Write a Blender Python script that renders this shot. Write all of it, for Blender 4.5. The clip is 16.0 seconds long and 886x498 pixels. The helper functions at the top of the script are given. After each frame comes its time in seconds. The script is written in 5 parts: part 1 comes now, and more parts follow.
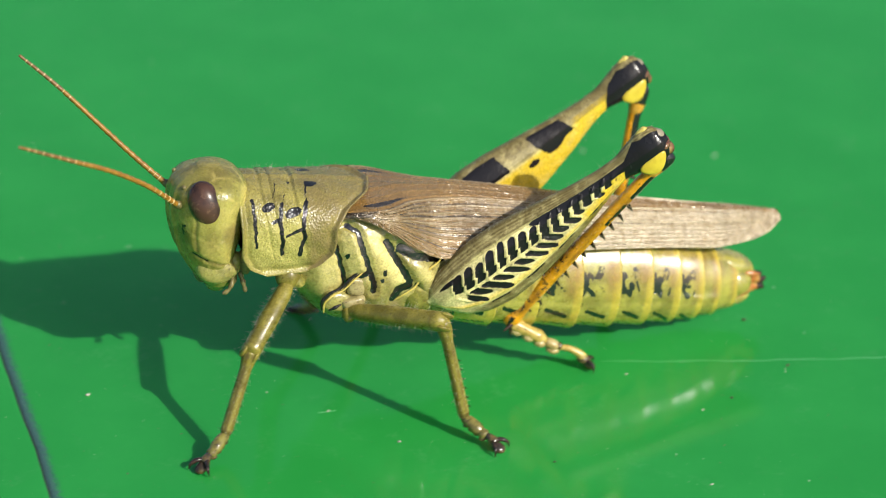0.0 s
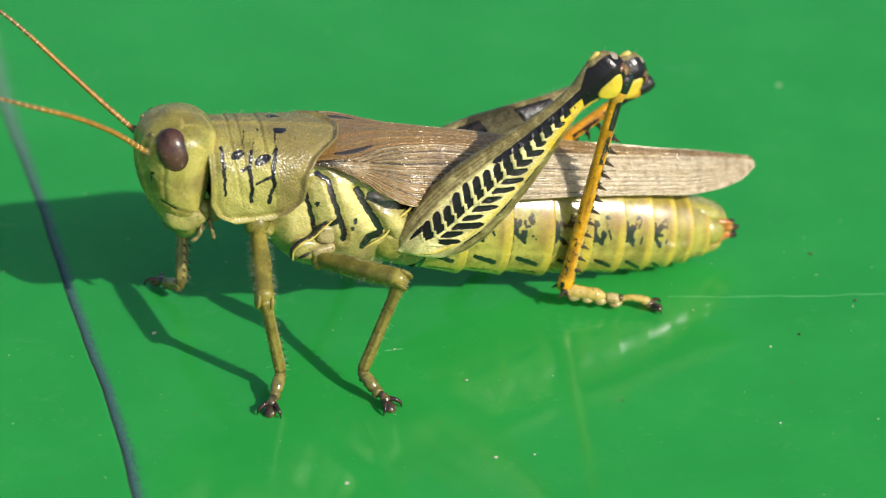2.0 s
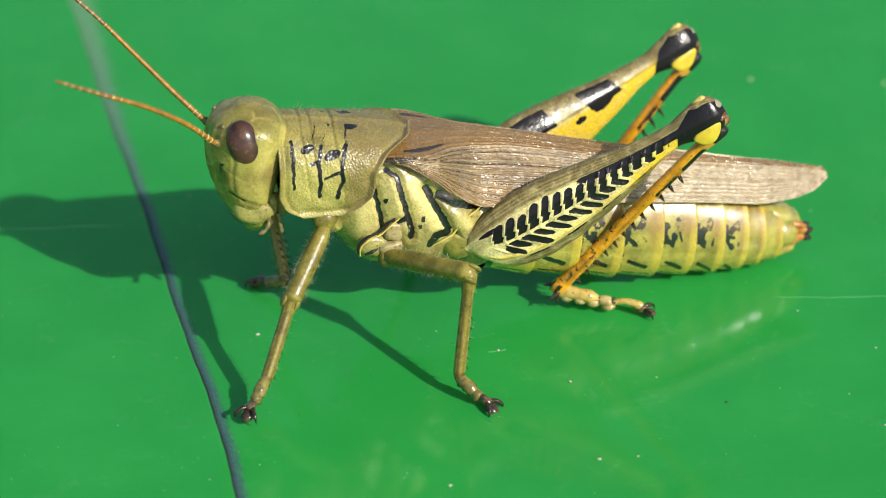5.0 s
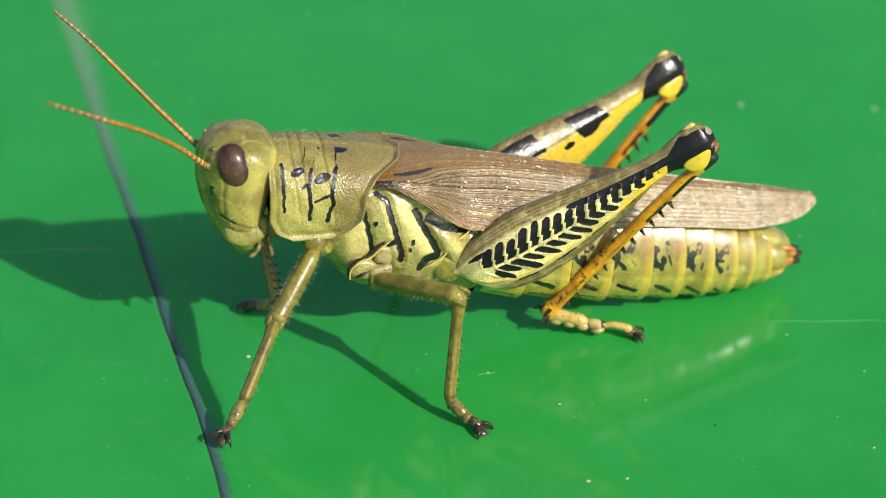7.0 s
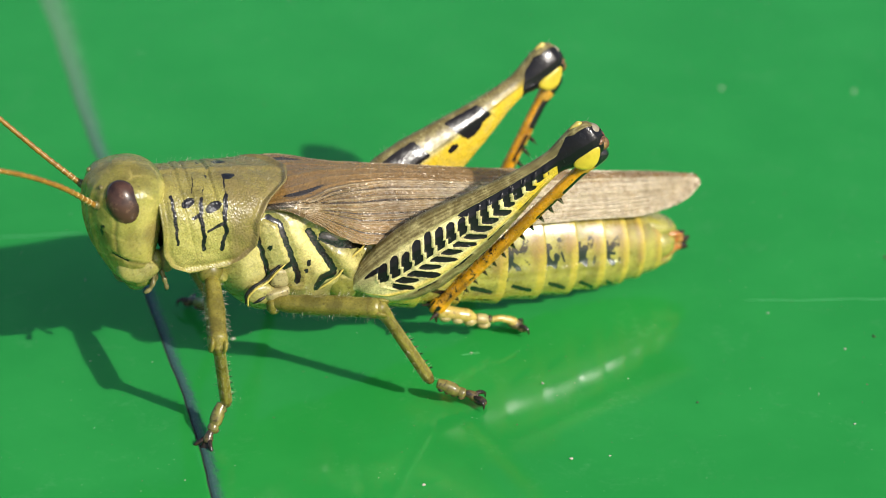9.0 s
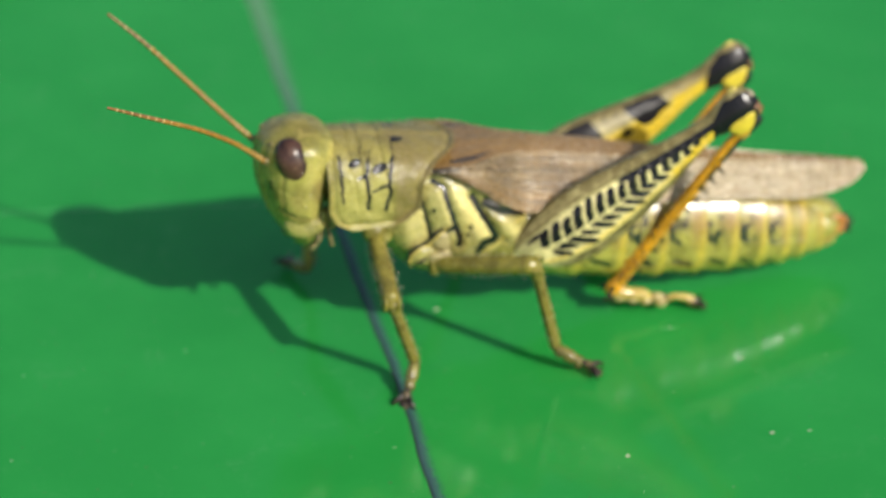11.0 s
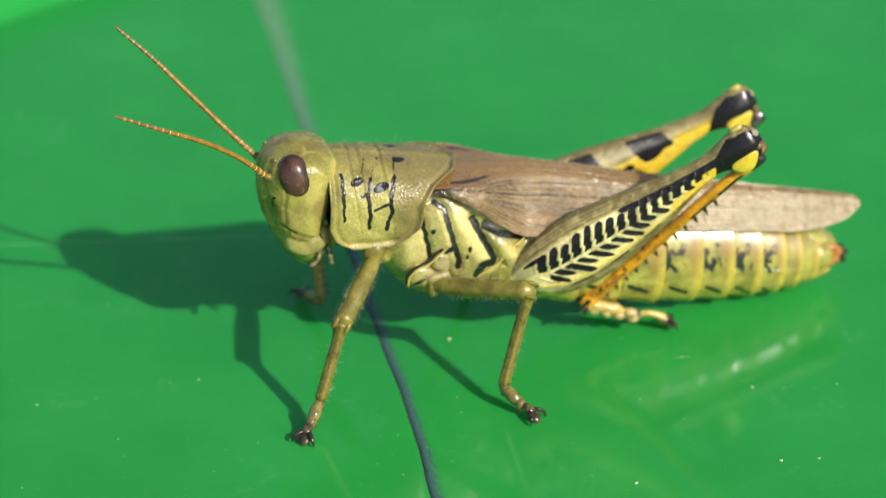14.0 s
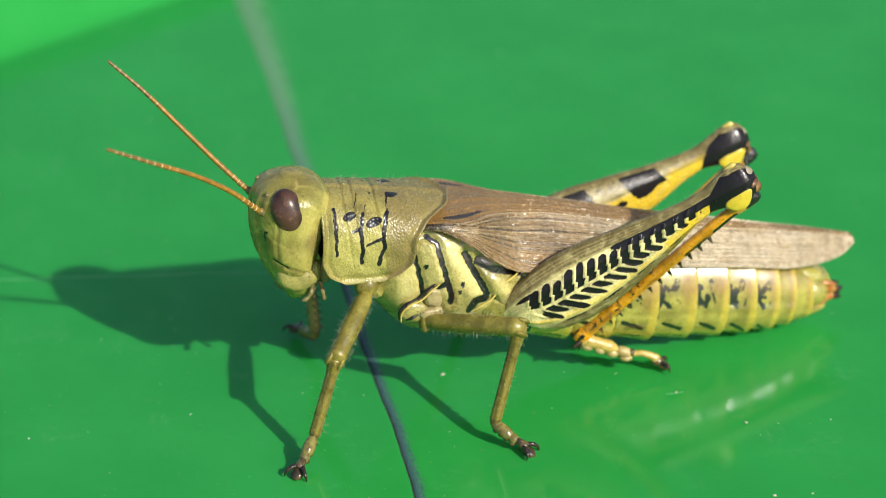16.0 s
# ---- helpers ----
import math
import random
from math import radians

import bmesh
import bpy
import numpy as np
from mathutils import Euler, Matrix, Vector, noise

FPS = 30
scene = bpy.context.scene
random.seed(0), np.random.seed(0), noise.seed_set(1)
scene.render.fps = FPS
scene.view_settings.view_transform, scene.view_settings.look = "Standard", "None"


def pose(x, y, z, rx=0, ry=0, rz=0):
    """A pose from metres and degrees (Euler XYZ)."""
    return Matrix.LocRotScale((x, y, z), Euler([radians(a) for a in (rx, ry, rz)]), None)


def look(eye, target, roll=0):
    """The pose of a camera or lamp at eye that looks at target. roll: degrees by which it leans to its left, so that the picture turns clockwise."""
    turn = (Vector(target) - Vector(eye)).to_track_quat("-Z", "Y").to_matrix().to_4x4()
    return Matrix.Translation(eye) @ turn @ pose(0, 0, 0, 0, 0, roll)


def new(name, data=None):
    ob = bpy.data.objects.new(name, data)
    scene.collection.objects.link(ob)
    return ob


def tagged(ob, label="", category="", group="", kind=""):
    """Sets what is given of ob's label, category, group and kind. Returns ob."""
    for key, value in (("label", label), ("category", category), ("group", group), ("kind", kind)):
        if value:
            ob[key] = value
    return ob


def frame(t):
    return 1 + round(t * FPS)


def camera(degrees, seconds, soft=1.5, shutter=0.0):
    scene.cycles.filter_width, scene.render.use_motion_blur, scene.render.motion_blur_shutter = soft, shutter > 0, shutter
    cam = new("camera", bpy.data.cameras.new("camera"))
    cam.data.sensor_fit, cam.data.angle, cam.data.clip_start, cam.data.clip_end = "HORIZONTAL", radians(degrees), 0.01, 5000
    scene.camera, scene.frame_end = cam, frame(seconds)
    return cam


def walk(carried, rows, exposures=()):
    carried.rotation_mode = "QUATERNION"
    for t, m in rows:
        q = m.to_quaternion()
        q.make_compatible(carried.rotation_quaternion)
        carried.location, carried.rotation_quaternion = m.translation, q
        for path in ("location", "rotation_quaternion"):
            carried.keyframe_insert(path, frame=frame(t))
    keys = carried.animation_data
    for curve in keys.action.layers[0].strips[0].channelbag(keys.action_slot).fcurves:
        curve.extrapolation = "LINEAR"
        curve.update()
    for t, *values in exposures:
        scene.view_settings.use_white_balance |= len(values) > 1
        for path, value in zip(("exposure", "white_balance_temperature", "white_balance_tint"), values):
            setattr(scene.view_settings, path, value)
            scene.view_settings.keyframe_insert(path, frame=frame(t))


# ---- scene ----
cam = camera(15, 16.0, soft=0.75, shutter=0.6)
# the lens stands wide open: the far side of the sheet melts away
cam.data.dof.use_dof = True
focus_mark = new("focus_mark")
cam.data.dof.focus_object = focus_mark
cam.data.dof.aperture_fstop = 38.0
CAMERA_ROWS = (
    (0, look((0.00089, -0.20037, 0.11185), (0.01101, 0.00595, 0), 1.550)),
    (0.5, look((-0.00090, -0.19922, 0.11362), (0.00794, 0.00224, 0), 1.228)),
    (1, look((-0.00023, -0.19887, 0.11383), (0.00751, -0.00002, 0), 1.183)),
    (1.5, look((0.00026, -0.19848, 0.11406), (0.00728, -0.00152, 0), 1.027)),
    (2, look((-0.00053, -0.19802, 0.11421), (0.00629, -0.00324, 0), 0.968)),
    (2.5, look((-0.00144, -0.19789, 0.11395), (0.00501, -0.00424, 0), 0.754)),
    (3, look((-0.00127, -0.19806, 0.11318), (0.00216, -0.00481, 0), 0.415)),
    (3.2, look((-0.00066, -0.19763, 0.11381), (0.00146, -0.00591, 0), 0.169)),
    (5.3, look((-0.00022, -0.19740, 0.11492), (-0.00053, -0.00266, 0), -0.183)),
    (5.5, look((-0.00013, -0.19736, 0.11486), (-0.00006, -0.00220, 0), -0.135)),
    (6, look((-0.00048, -0.19749, 0.11455), (0.00117, -0.00109, 0), 0.033)),
    (6.5, look((-0.00054, -0.19786, 0.11459), (0.00055, 0.00002, 0), 0.096)),
    (7, look((-0.00000, -0.19836, 0.11452), (-0.00000, -0.00000, 0), 0.000)),
    (7.5, look((0.00022, -0.19837, 0.11474), (0.00040, -0.00009, 0), -0.129)),
    (8, look((0.00030, -0.19903, 0.11449), (0.00094, -0.00090, 0), -0.216)),
    (8.2, look((0.00064, -0.19936, 0.11395), (0.00151, -0.00144, 0), -0.278)),
    (10.3, look((-0.00339, -0.20215, 0.11453), (-0.00563, -0.00313, 0), -0.343)),
    (10.5, look((-0.00457, -0.20253, 0.11550), (-0.00816, -0.00402, 0), -0.309)),
    (11, look((-0.00639, -0.20420, 0.11668), (-0.01233, -0.00596, 0), -0.353)),
    (11.5, look((-0.00687, -0.20560, 0.11559), (-0.01507, -0.00753, 0), -0.265)),
    (12, look((-0.00543, -0.20614, 0.11443), (-0.01641, -0.00918, 0), -0.638)),
    (12.5, look((-0.00449, -0.20635, 0.11475), (-0.01622, -0.00949, 0), -1.050)),
    (13, look((-0.00329, -0.20596, 0.11507), (-0.01569, -0.00823, 0), -1.229)),
    (13.5, look((-0.00212, -0.20572, 0.11510), (-0.01469, -0.00509, 0), -1.324)),
    (14, look((-0.00243, -0.20557, 0.11525), (-0.01353, -0.00170, 0), -1.113)),
    (14.5, look((-0.00283, -0.20640, 0.11410), (-0.01381, 0.00064, 0), -0.917)),
    (15, look((-0.00281, -0.20642, 0.11412), (-0.01363, 0.00358, 0), -0.877)),
    (15.2, look((-0.00256, -0.20640, 0.11440), (-0.01345, 0.00378, 0), -0.892)),
    (15.5, look((-0.00192, -0.20615, 0.11483), (-0.01335, 0.00504, 0), -0.976)),
    (16, look((-0.00160, -0.20591, 0.11362), (-0.01337, 0.00356, 0), -1.009)),
)
walk(cam, CAMERA_ROWS, ((0, 0.07), (8.2, 0.09), (10.3, -0.05), (12.5, -0.03), (14.0, 0.06), (16, 0.08)))
# the lens hunts for its focus: seconds, distance in millimetres
FOCUS = ((0, 211), (8.2, 211), (10.3, 197), (10.5, 196), (11, 194.5), (11.5, 194.5), (12, 199), (12.5, 201.5), (13, 203.5), (13.5, 204.5), (14, 207.5), (14.5, 212), (16, 212))

# ---- light: low clear sun from the front, blue sky ----
SUN_AZ, SUN_EL = radians(-44.0), radians(35.0)
world = bpy.data.worlds.new("sky")
scene.world = world
world.use_nodes = True
wn, wl = world.node_tree.nodes, world.node_tree.links
sky = wn.new("ShaderNodeTexSky")
sky.sky_type = "NISHITA"
sky.sun_disc = False
sky.dust_density = 2.0
sky.ozone_density = 0.8
sky.sun_elevation = SUN_EL
sky.sun_rotation = math.atan2(math.cos(SUN_AZ), math.sin(SUN_AZ))
wl.new(sky.outputs["Color"], wn["Background"].inputs["Color"])
wn["Background"].inputs["Strength"].default_value = 0.124
sun = new("sun", bpy.data.lights.new("sun", "SUN"))
sun.data.energy = 4.1
sun.data.angle = radians(0.9)
sun.data.color = (1.0, 0.95, 0.86)
sun.matrix_world = look((math.cos(SUN_EL) * math.cos(SUN_AZ), math.cos(SUN_EL) * math.sin(SUN_AZ), math.sin(SUN_EL)), (0, 0, 0))

# ---- materials ----


class Mat:
    """A node material with short calls for the usual steps."""

    def __init__(self, name, rough=0.4, metal=0.0, spec=0.5, coat=0.0):
        self.m = bpy.data.materials.new(name)
        self.m.use_nodes = True
        self.n, self.l = self.m.node_tree.nodes, self.m.node_tree.links
        self.b = self.n["Principled BSDF"]
        self.b.inputs["Roughness"].default_value = rough
        self.b.inputs["Metallic"].default_value = metal
        self.b.inputs["Specular IOR Level"].default_value = spec
        self.b.inputs["Coat Weight"].default_value = coat
        self.b.inputs["Coat Roughness"].default_value = 0.12
        self.co = self.n.new("ShaderNodeTexCoord").outputs["Object"]

    def attr(self, name, out="Color"):
        a = self.n.new("ShaderNodeAttribute")
        a.attribute_name = name
        return a.outputs[out]

    def sep(self, sock):
        s = self.n.new("ShaderNodeSeparateXYZ")
        self.l.new(sock, s.inputs[0])
        return s.outputs

    def noise(self, mm, detail=3.0, rough=0.55, vec=None, dist=0.0):
        """Noise whose blotches are about mm millimetres wide."""
        t = self.n.new("ShaderNodeTexNoise")
        t.inputs["Scale"].default_value = 1000.0 / mm
        t.inputs["Detail"].default_value = detail
        t.inputs["Roughness"].default_value = rough
        t.inputs["Distortion"].default_value = dist
        self.l.new(vec or self.co, t.inputs["Vector"])
        return t.outputs["Fac"]

    def cells(self, mm, feature="F1", vec=None):
        t = self.n.new("ShaderNodeTexVoronoi")
        t.feature = feature
        t.inputs["Scale"].default_value = 1000.0 / mm
        self.l.new(vec or self.co, t.inputs["Vector"])
        return t.outputs["Distance"]

    def ramp(self, sock, lo, hi, a=0.0, b=1.0):
        r = self.n.new("ShaderNodeMapRange")
        r.interpolation_type = "SMOOTHSTEP"
        for i, v in enumerate((lo, hi, a, b)):
            r.inputs[i + 1].default_value = v
        self.l.new(sock, r.inputs[0])
        return r.outputs[0]

    def math(self, op, a, b):
        r = self.n.new("ShaderNodeMath")
        r.operation = op
        for i, v in enumerate((a, b)):
            if isinstance(v, (int, float)):
                r.inputs[i].default_value = v
            else:
                self.l.new(v, r.inputs[i])
        return r.outputs[0]

    def mix(self, fac, a, b, mode="MIX"):
        r = self.n.new("ShaderNodeMix")
        r.data_type = "RGBA"
        r.blend_type = mode
        for i, v in ((0, fac), (6, a), (7, b)):
            if isinstance(v, (int, float)):
                r.inputs[i].default_value = v
            elif isinstance(v, tuple):
                r.inputs[i].default_value = (*v, 1.0)
            else:
                self.l.new(v, r.inputs[i])
        return r.outputs[2]

    def bump(self, sock, mm, strength=1.0):
        r = self.n.new("ShaderNodeBump")
        r.inputs["Strength"].default_value = strength
        r.inputs["Distance"].default_value = mm * 0.001
        self.l.new(sock, r.inputs["Height"])
        if self.b.inputs["Normal"].is_linked:
            self.l.new(self.b.inputs["Normal"].links[0].from_socket, r.inputs["Normal"])
        self.l.new(r.outputs[0], self.b.inputs["Normal"])

    def set(self, key, sock):
        self.l.new(sock, self.b.inputs[key])

    def done(self, color=None):
        if isinstance(color, tuple):
            self.b.inputs["Base Color"].default_value = (*color, 1.0)
        elif color is not None:
            self.l.new(color, self.b.inputs["Base Color"])
        return self.m


BLACK = (0.012, 0.011, 0.013)


def make_paint():
    m = Mat("green_gloss_paint", rough=0.10, spec=0.19)
    c = m.mix(m.ramp(m.noise(9.0, 4), 0.35, 0.7), (0.020, 0.284, 0.047), (0.025, 0.310, 0.054))
    c = m.mix(m.ramp(m.noise(0.9, 5, 0.7), 0.62, 0.8, 0, 0.35), c, (0.04, 0.36, 0.09))
    # thin dusty film in smears, and pin-point specks
    c = m.mix(m.math("MULTIPLY", m.ramp(m.noise(3.5, 6, 0.7, dist=0.6), 0.52, 0.75, 0, 0.26), m.ramp(m.noise(0.5, 4, 0.7), 0.35, 0.7)), c, (0.12, 0.37, 0.15))
    c = m.mix(m.ramp(m.noise(0.32, 2, 0.5), 0.74, 0.80, 0, 0.4), c, (0.18, 0.46, 0.20))
    c = m.mix(m.ramp(m.noise(0.30, 2, 0.5), 0.25, 0.19, 0, 0.55), c, (0.010, 0.15, 0.03))
    st = m.sep(m.attr("st", "Vector"))
    grime = m.noise(0.35, 4, 0.7)
    # the seam: ragged black gap, and a dim blue-grey worn edge that fades into the paint
    worn = m.ramp(m.math("ADD", st[1], m.math("MULTIPLY", m.math("SUBTRACT", grime, 0.5), 1.3)), 0.15, 0.85)
    flecks = m.ramp(m.noise(0.09, 3, 0.7), 0.56, 0.70)
    c = m.mix(m.math("MULTIPLY", worn, m.math("SUBTRACT", 0.94, m.math("MULTIPLY", st[2], 0.35))), c, m.mix(flecks, m.mix(st[2], (0.045, 0.10, 0.105), (0.20, 0.31, 0.21)), m.mix(st[2], (0.20, 0.27, 0.27), (0.32, 0.44, 0.34))))
    dark = m.math("MULTIPLY", m.math("MULTIPLY", st[0], m.math("SUBTRACT", 1.0, m.math("MULTIPLY", st[2], 0.8))), m.ramp(m.noise(0.45, 4, 0.7), 0.25, 0.5, 0.55, 1.0))
    c = m.mix(dark, c, m.mix(flecks, (0.014, 0.017, 0.018), (0.16, 0.19, 0.19)))
    m.set("Roughness", m.math("ADD", m.ramp(m.noise(2.5, 4), 0.3, 0.75, 0.06, 0.14), m.math("MULTIPLY", m.math("ADD", st[0], st[1]), 0.35)))
    m.bump(m.noise(3.0, 2), 0.010, 0.35)
    m.bump(m.noise(0.25, 3), 0.003, 0.4)
    m.bump(m.math("MULTIPLY", m.math("ADD", st[0], st[1]), m.noise(0.16, 4, 0.7)), 0.05, 0.9)
    return m.done(c)


def make_chitin(name, base, pale, brown, rough=0.33, pit=0.02, pitsize=0.22, gloss=0.5, webs=0.0, grain=1.0, fine=1.0, punct=0.3, coat=0.0):
    """Insect skin: attribute ink.x black marks, ink.y pale yellow, ink.z brown."""
    m = Mat(name, rough=rough, spec=gloss, coat=coat)
    m.b.inputs["Coat Roughness"].default_value = 0.2
    ink = m.sep(m.attr("ink", "Vector"))
    c = m.mix(m.ramp(m.noise(1.3, 4), 0.35, 0.7), tuple(v * 1.15 for v in base), tuple(v * 0.6 for v in base))
    c = m.mix(m.ramp(m.noise(0.45, 5, 0.65), 0.5, 0.72, 0, 0.55), c, tuple(0.55 * v + 0.15 * w for v, w in zip(base, brown)))
    c = m.mix(m.ramp(m.cells(0.55), 0.10, 0.16, 0.55, 0.0), c, tuple(v * 0.35 for v in brown))
    c = m.mix(m.ramp(m.noise(0.28, 4, 0.7), 0.55, 0.75, 0, 0.45), c, tuple(v * 0.5 for v in brown))
    if webs:
        # pale network of sutures
        warp = m.n.new("ShaderNodeTexVoronoi")
        warp.feature = "DISTANCE_TO_EDGE"
        warp.inputs["Scale"].default_value = 620.0
        m.l.new(m.co, warp.inputs["Vector"])
        c = m.mix(m.math("MULTIPLY", m.ramp(warp.outputs["Distance"], 0.0, 0.10, webs, 0.0), m.ramp(m.noise(0.8, 4), 0.4, 0.6)), c, pale)
    c = m.mix(m.math("MULTIPLY", ink[1], m.ramp(m.noise(0.7, 3), 0.2, 0.6, 0.65, 1.0)), c, pale)
    c = m.mix(m.math("MULTIPLY", ink[2], m.ramp(m.noise(0.5, 4), 0.25, 0.6, 0.6, 1.0)), c, brown)
    c = m.mix(1.0, c, m.mix(m.ramp(m.noise(0.13, 4, 0.75), 0.32, 0.68), tuple(1 - grain * v for v in (0.40, 0.42, 0.50)), tuple(1 + grain * v for v in (0.18, 0.17, 0.12))), "MULTIPLY")
    # tiny dark punctures
    dots = m.math("MULTIPLY", m.ramp(m.cells(pitsize * 0.8), 0.12, 0.36, punct, 0.0), m.ramp(m.noise(0.9, 3), 0.35, 0.6, 0.25, 1.0))
    c = m.mix(dots, c, tuple(v * 0.3 for v in brown))
    ragged = m.math("ADD", m.math("MULTIPLY", m.math("SUBTRACT", m.noise(0.16, 4, 0.7), 0.5), 0.8), m.math("MULTIPLY", m.math("SUBTRACT", m.noise(0.6, 2), 0.5), 0.9))
    edge = m.math("ADD", ink[0], ragged)
    c = m.mix(m.ramp(edge, 0.42, 0.58), c, BLACK)
    m.set("Roughness", m.math("SUBTRACT", m.ramp(m.noise(0.5, 3), 0.3, 0.7, rough - 0.07, rough + 0.12), m.ramp(edge, 0.42, 0.58, 0.0, 0.12)))
    m.bump(m.cells(pitsize), pit, 0.8)
    m.bump(m.noise(0.10, 3, 0.6), 0.014 * fine, 0.8)
    m.bump(m.noise(0.9, 4, 0.6), 0.07 * fine, 0.4)
    return m.done(c)


def make_wing():
    m = Mat("wing_membrane", rough=0.25, spec=0.75)
    m.b.inputs["IOR"].default_value = 1.75
    m.b.inputs["Specular Tint"].default_value = (1.0, 0.93, 0.82, 1.0)
    ink = m.sep(m.attr("ink", "Vector"))
    st = m.attr("st", "Vector")
    s = m.sep(st)
    c = m.mix(m.ramp(m.noise(1.6, 5, 0.6), 0.3, 0.7), (0.29, 0.178, 0.060), (0.145, 0.086, 0.028))
    c = m.mix(m.ramp(m.noise(0.35, 4, 0.7), 0.55, 0.75, 0, 0.55), c, (0.12, 0.072, 0.038))
    c = m.mix(m.math("MULTIPLY", ink[2], 0.85), c, (0.29, 0.16, 0.043))
    # pale veins, with glints and the sheen of the rear painted into the colour
    c = m.mix(m.math("MULTIPLY", ink[1], m.ramp(m.noise(0.5, 3), 0.3, 0.6, 0.5, 1.0)), c, (0.70, 0.60, 0.43))
    c = m.mix(m.ramp(m.math("ADD", ink[0], m.math("MULTIPLY", m.math("SUBTRACT", m.noise(0.2, 4), 0.5), 0.6)), 0.4, 0.6), c, (0.035, 0.023, 0.014))
    # fine net of cross veins
    net = m.n.new("ShaderNodeTexVoronoi")
    net.feature = "DISTANCE_TO_EDGE"
    net.inputs["Scale"].default_value = 1.0
    sc = m.n.new("ShaderNodeMapping")
    sc.inputs["Scale"].default_value = (2.4, 42.0, 1.0)
    m.l.new(st, sc.inputs["Vector"])
    m.l.new(sc.outputs[0], net.inputs["Vector"])
    edge = m.ramp(net.outputs["Distance"], 0.02, 0.16)
    c = m.mix(m.math("MULTIPLY", m.math("SUBTRACT", 1.0, edge), m.ramp(s[1], 0.17, 0.25, 0.08, 0.36)), c, (0.085, 0.05, 0.022))
    m.bump(edge, 0.020, 0.9)
    m.bump(m.noise(0.20, 3, 0.6), 0.022, 0.9)
    m.bump(m.noise(1.2, 3, 0.6), 0.05, 0.5)
    m.set("Roughness", m.ramp(m.noise(0.4, 3), 0.3, 0.7, 0.20, 0.36))
    return m.done(c)


def make_plain(name, a, b, rough, size=0.5, spec=0.5, coat=0.0, bump=0.02, spot=None):
    m = Mat(name, rough=rough, spec=spec, coat=coat)
    c = m.mix(m.ramp(m.noise(size, 4), 0.35, 0.68), a, b)
    if spot:
        c = m.mix(m.ramp(m.noise(size * 0.45, 4, 0.7), 0.55, 0.66, 0, 0.9), c, spot)
    m.bump(m.noise(size * 0.4, 3), bump, 0.5)
    return m.done(c)


PAINT = make_paint()
SKIN = make_chitin("olive_skin", (0.285, 0.27, 0.058), (0.50, 0.43, 0.12), (0.19, 0.13, 0.05), rough=0.26, webs=0.9, grain=0.5, fine=0.5, punct=0.15)
PRONOTUM = make_chitin("pronotum_skin", (0.33, 0.295, 0.075), (0.50, 0.45, 0.14), (0.225, 0.17, 0.066), rough=0.27, grain=0.5, pit=0.045, pitsize=0.15, punct=0.75, fine=0.35)
PLATE = make_chitin("thorax_skin", (0.37, 0.33, 0.10), (0.82, 0.71, 0.28), (0.19, 0.13, 0.045), rough=0.26, gloss=1.0, grain=0.7, fine=0.9)
BELLY = make_chitin("abdomen_skin", (0.41, 0.37, 0.075), (0.62, 0.49, 0.07), (0.30, 0.15, 0.04), rough=0.26, pit=0.0, gloss=1.0, grain=0.5, fine=0.35, punct=0.1, coat=0.5)
FEMUR = make_chitin("hind_femur_skin", (0.80, 0.71, 0.35), (0.74, 0.53, 0.04), (0.13, 0.096, 0.032), rough=0.28, gloss=0.3, pit=0.01, grain=0.8, fine=0.5)
LEG = make_chitin("leg_skin", (0.25, 0.215, 0.042), (0.38, 0.33, 0.085), (0.105, 0.078, 0.022), rough=0.27, gloss=0.45, grain=0.6, fine=0.6, pit=0.008)
TIBIA = make_chitin("hind_tibia_skin", (0.74, 0.34, 0.012), (0.62, 0.48, 0.12), (0.22, 0.08, 0.014), rough=0.22, pit=0.0, grain=0.3, fine=0.4, gloss=0.8)
WING = make_wing()
EYE = make_plain("compound_eye", (0.075, 0.036, 0.024), (0.022, 0.013, 0.012), 0.25, 1.3, spec=0.2, coat=0.5, bump=0.001, spot=(0.14, 0.075, 0.048))
EYE.node_tree.nodes["Principled BSDF"].inputs["Coat Roughness"].default_value = 0.05
ANTENNA = make_plain("antenna_skin", (0.33, 0.165, 0.022), (0.22, 0.10, 0.014), 0.35, 0.5)
RING = make_plain("antenna_joint", (0.86, 0.70, 0.36), (0.78, 0.56, 0.22), 0.35, 0.3)
TIP = make_plain("antenna_tip_skin", (0.23, 0.115, 0.028), (0.15, 0.07, 0.022), 0.35, 0.5)
CLAW = make_plain("black_claw", (0.016, 0.012, 0.012), (0.05, 0.026, 0.018), 0.22, 0.3)
PAD = make_plain("tarsus_pad", (0.24, 0.21, 0.05), (0.14, 0.115, 0.032), 0.24, 0.5, spec=0.7, spot=(0.025, 0.018, 0.016))
DARKPAD = make_plain("dark_pad", (0.045, 0.034, 0.024), (0.15, 0.105, 0.035), 0.2, 0.35, spec=0.7, spot=(0.02, 0.016, 0.016))
AROLIUM = make_plain("foot_pad_skin", (0.030, 0.022, 0.018), (0.11, 0.08, 0.03), 0.22, 0.6)
MOUTH = make_plain("mouth_skin", (0.22, 0.19, 0.07), (0.12, 0.10, 0.04), 0.34, 0.5, spot=(0.09, 0.07, 0.035))
COXA = make_plain("coxa_skin", (0.42, 0.36, 0.17), (0.30, 0.25, 0.10), 0.3, 0.4, spot=(0.07, 0.05, 0.03), bump=0.06)
PALEPAD = make_plain("pale_pad", (0.50, 0.41, 0.18), (0.36, 0.27, 0.09), 0.28, 0.5, spot=(0.22, 0.15, 0.07))
KNEECAP = make_plain("grey_knee_skin", (0.34, 0.28, 0.20), (0.22, 0.18, 0.12), 0.28, 0.5)
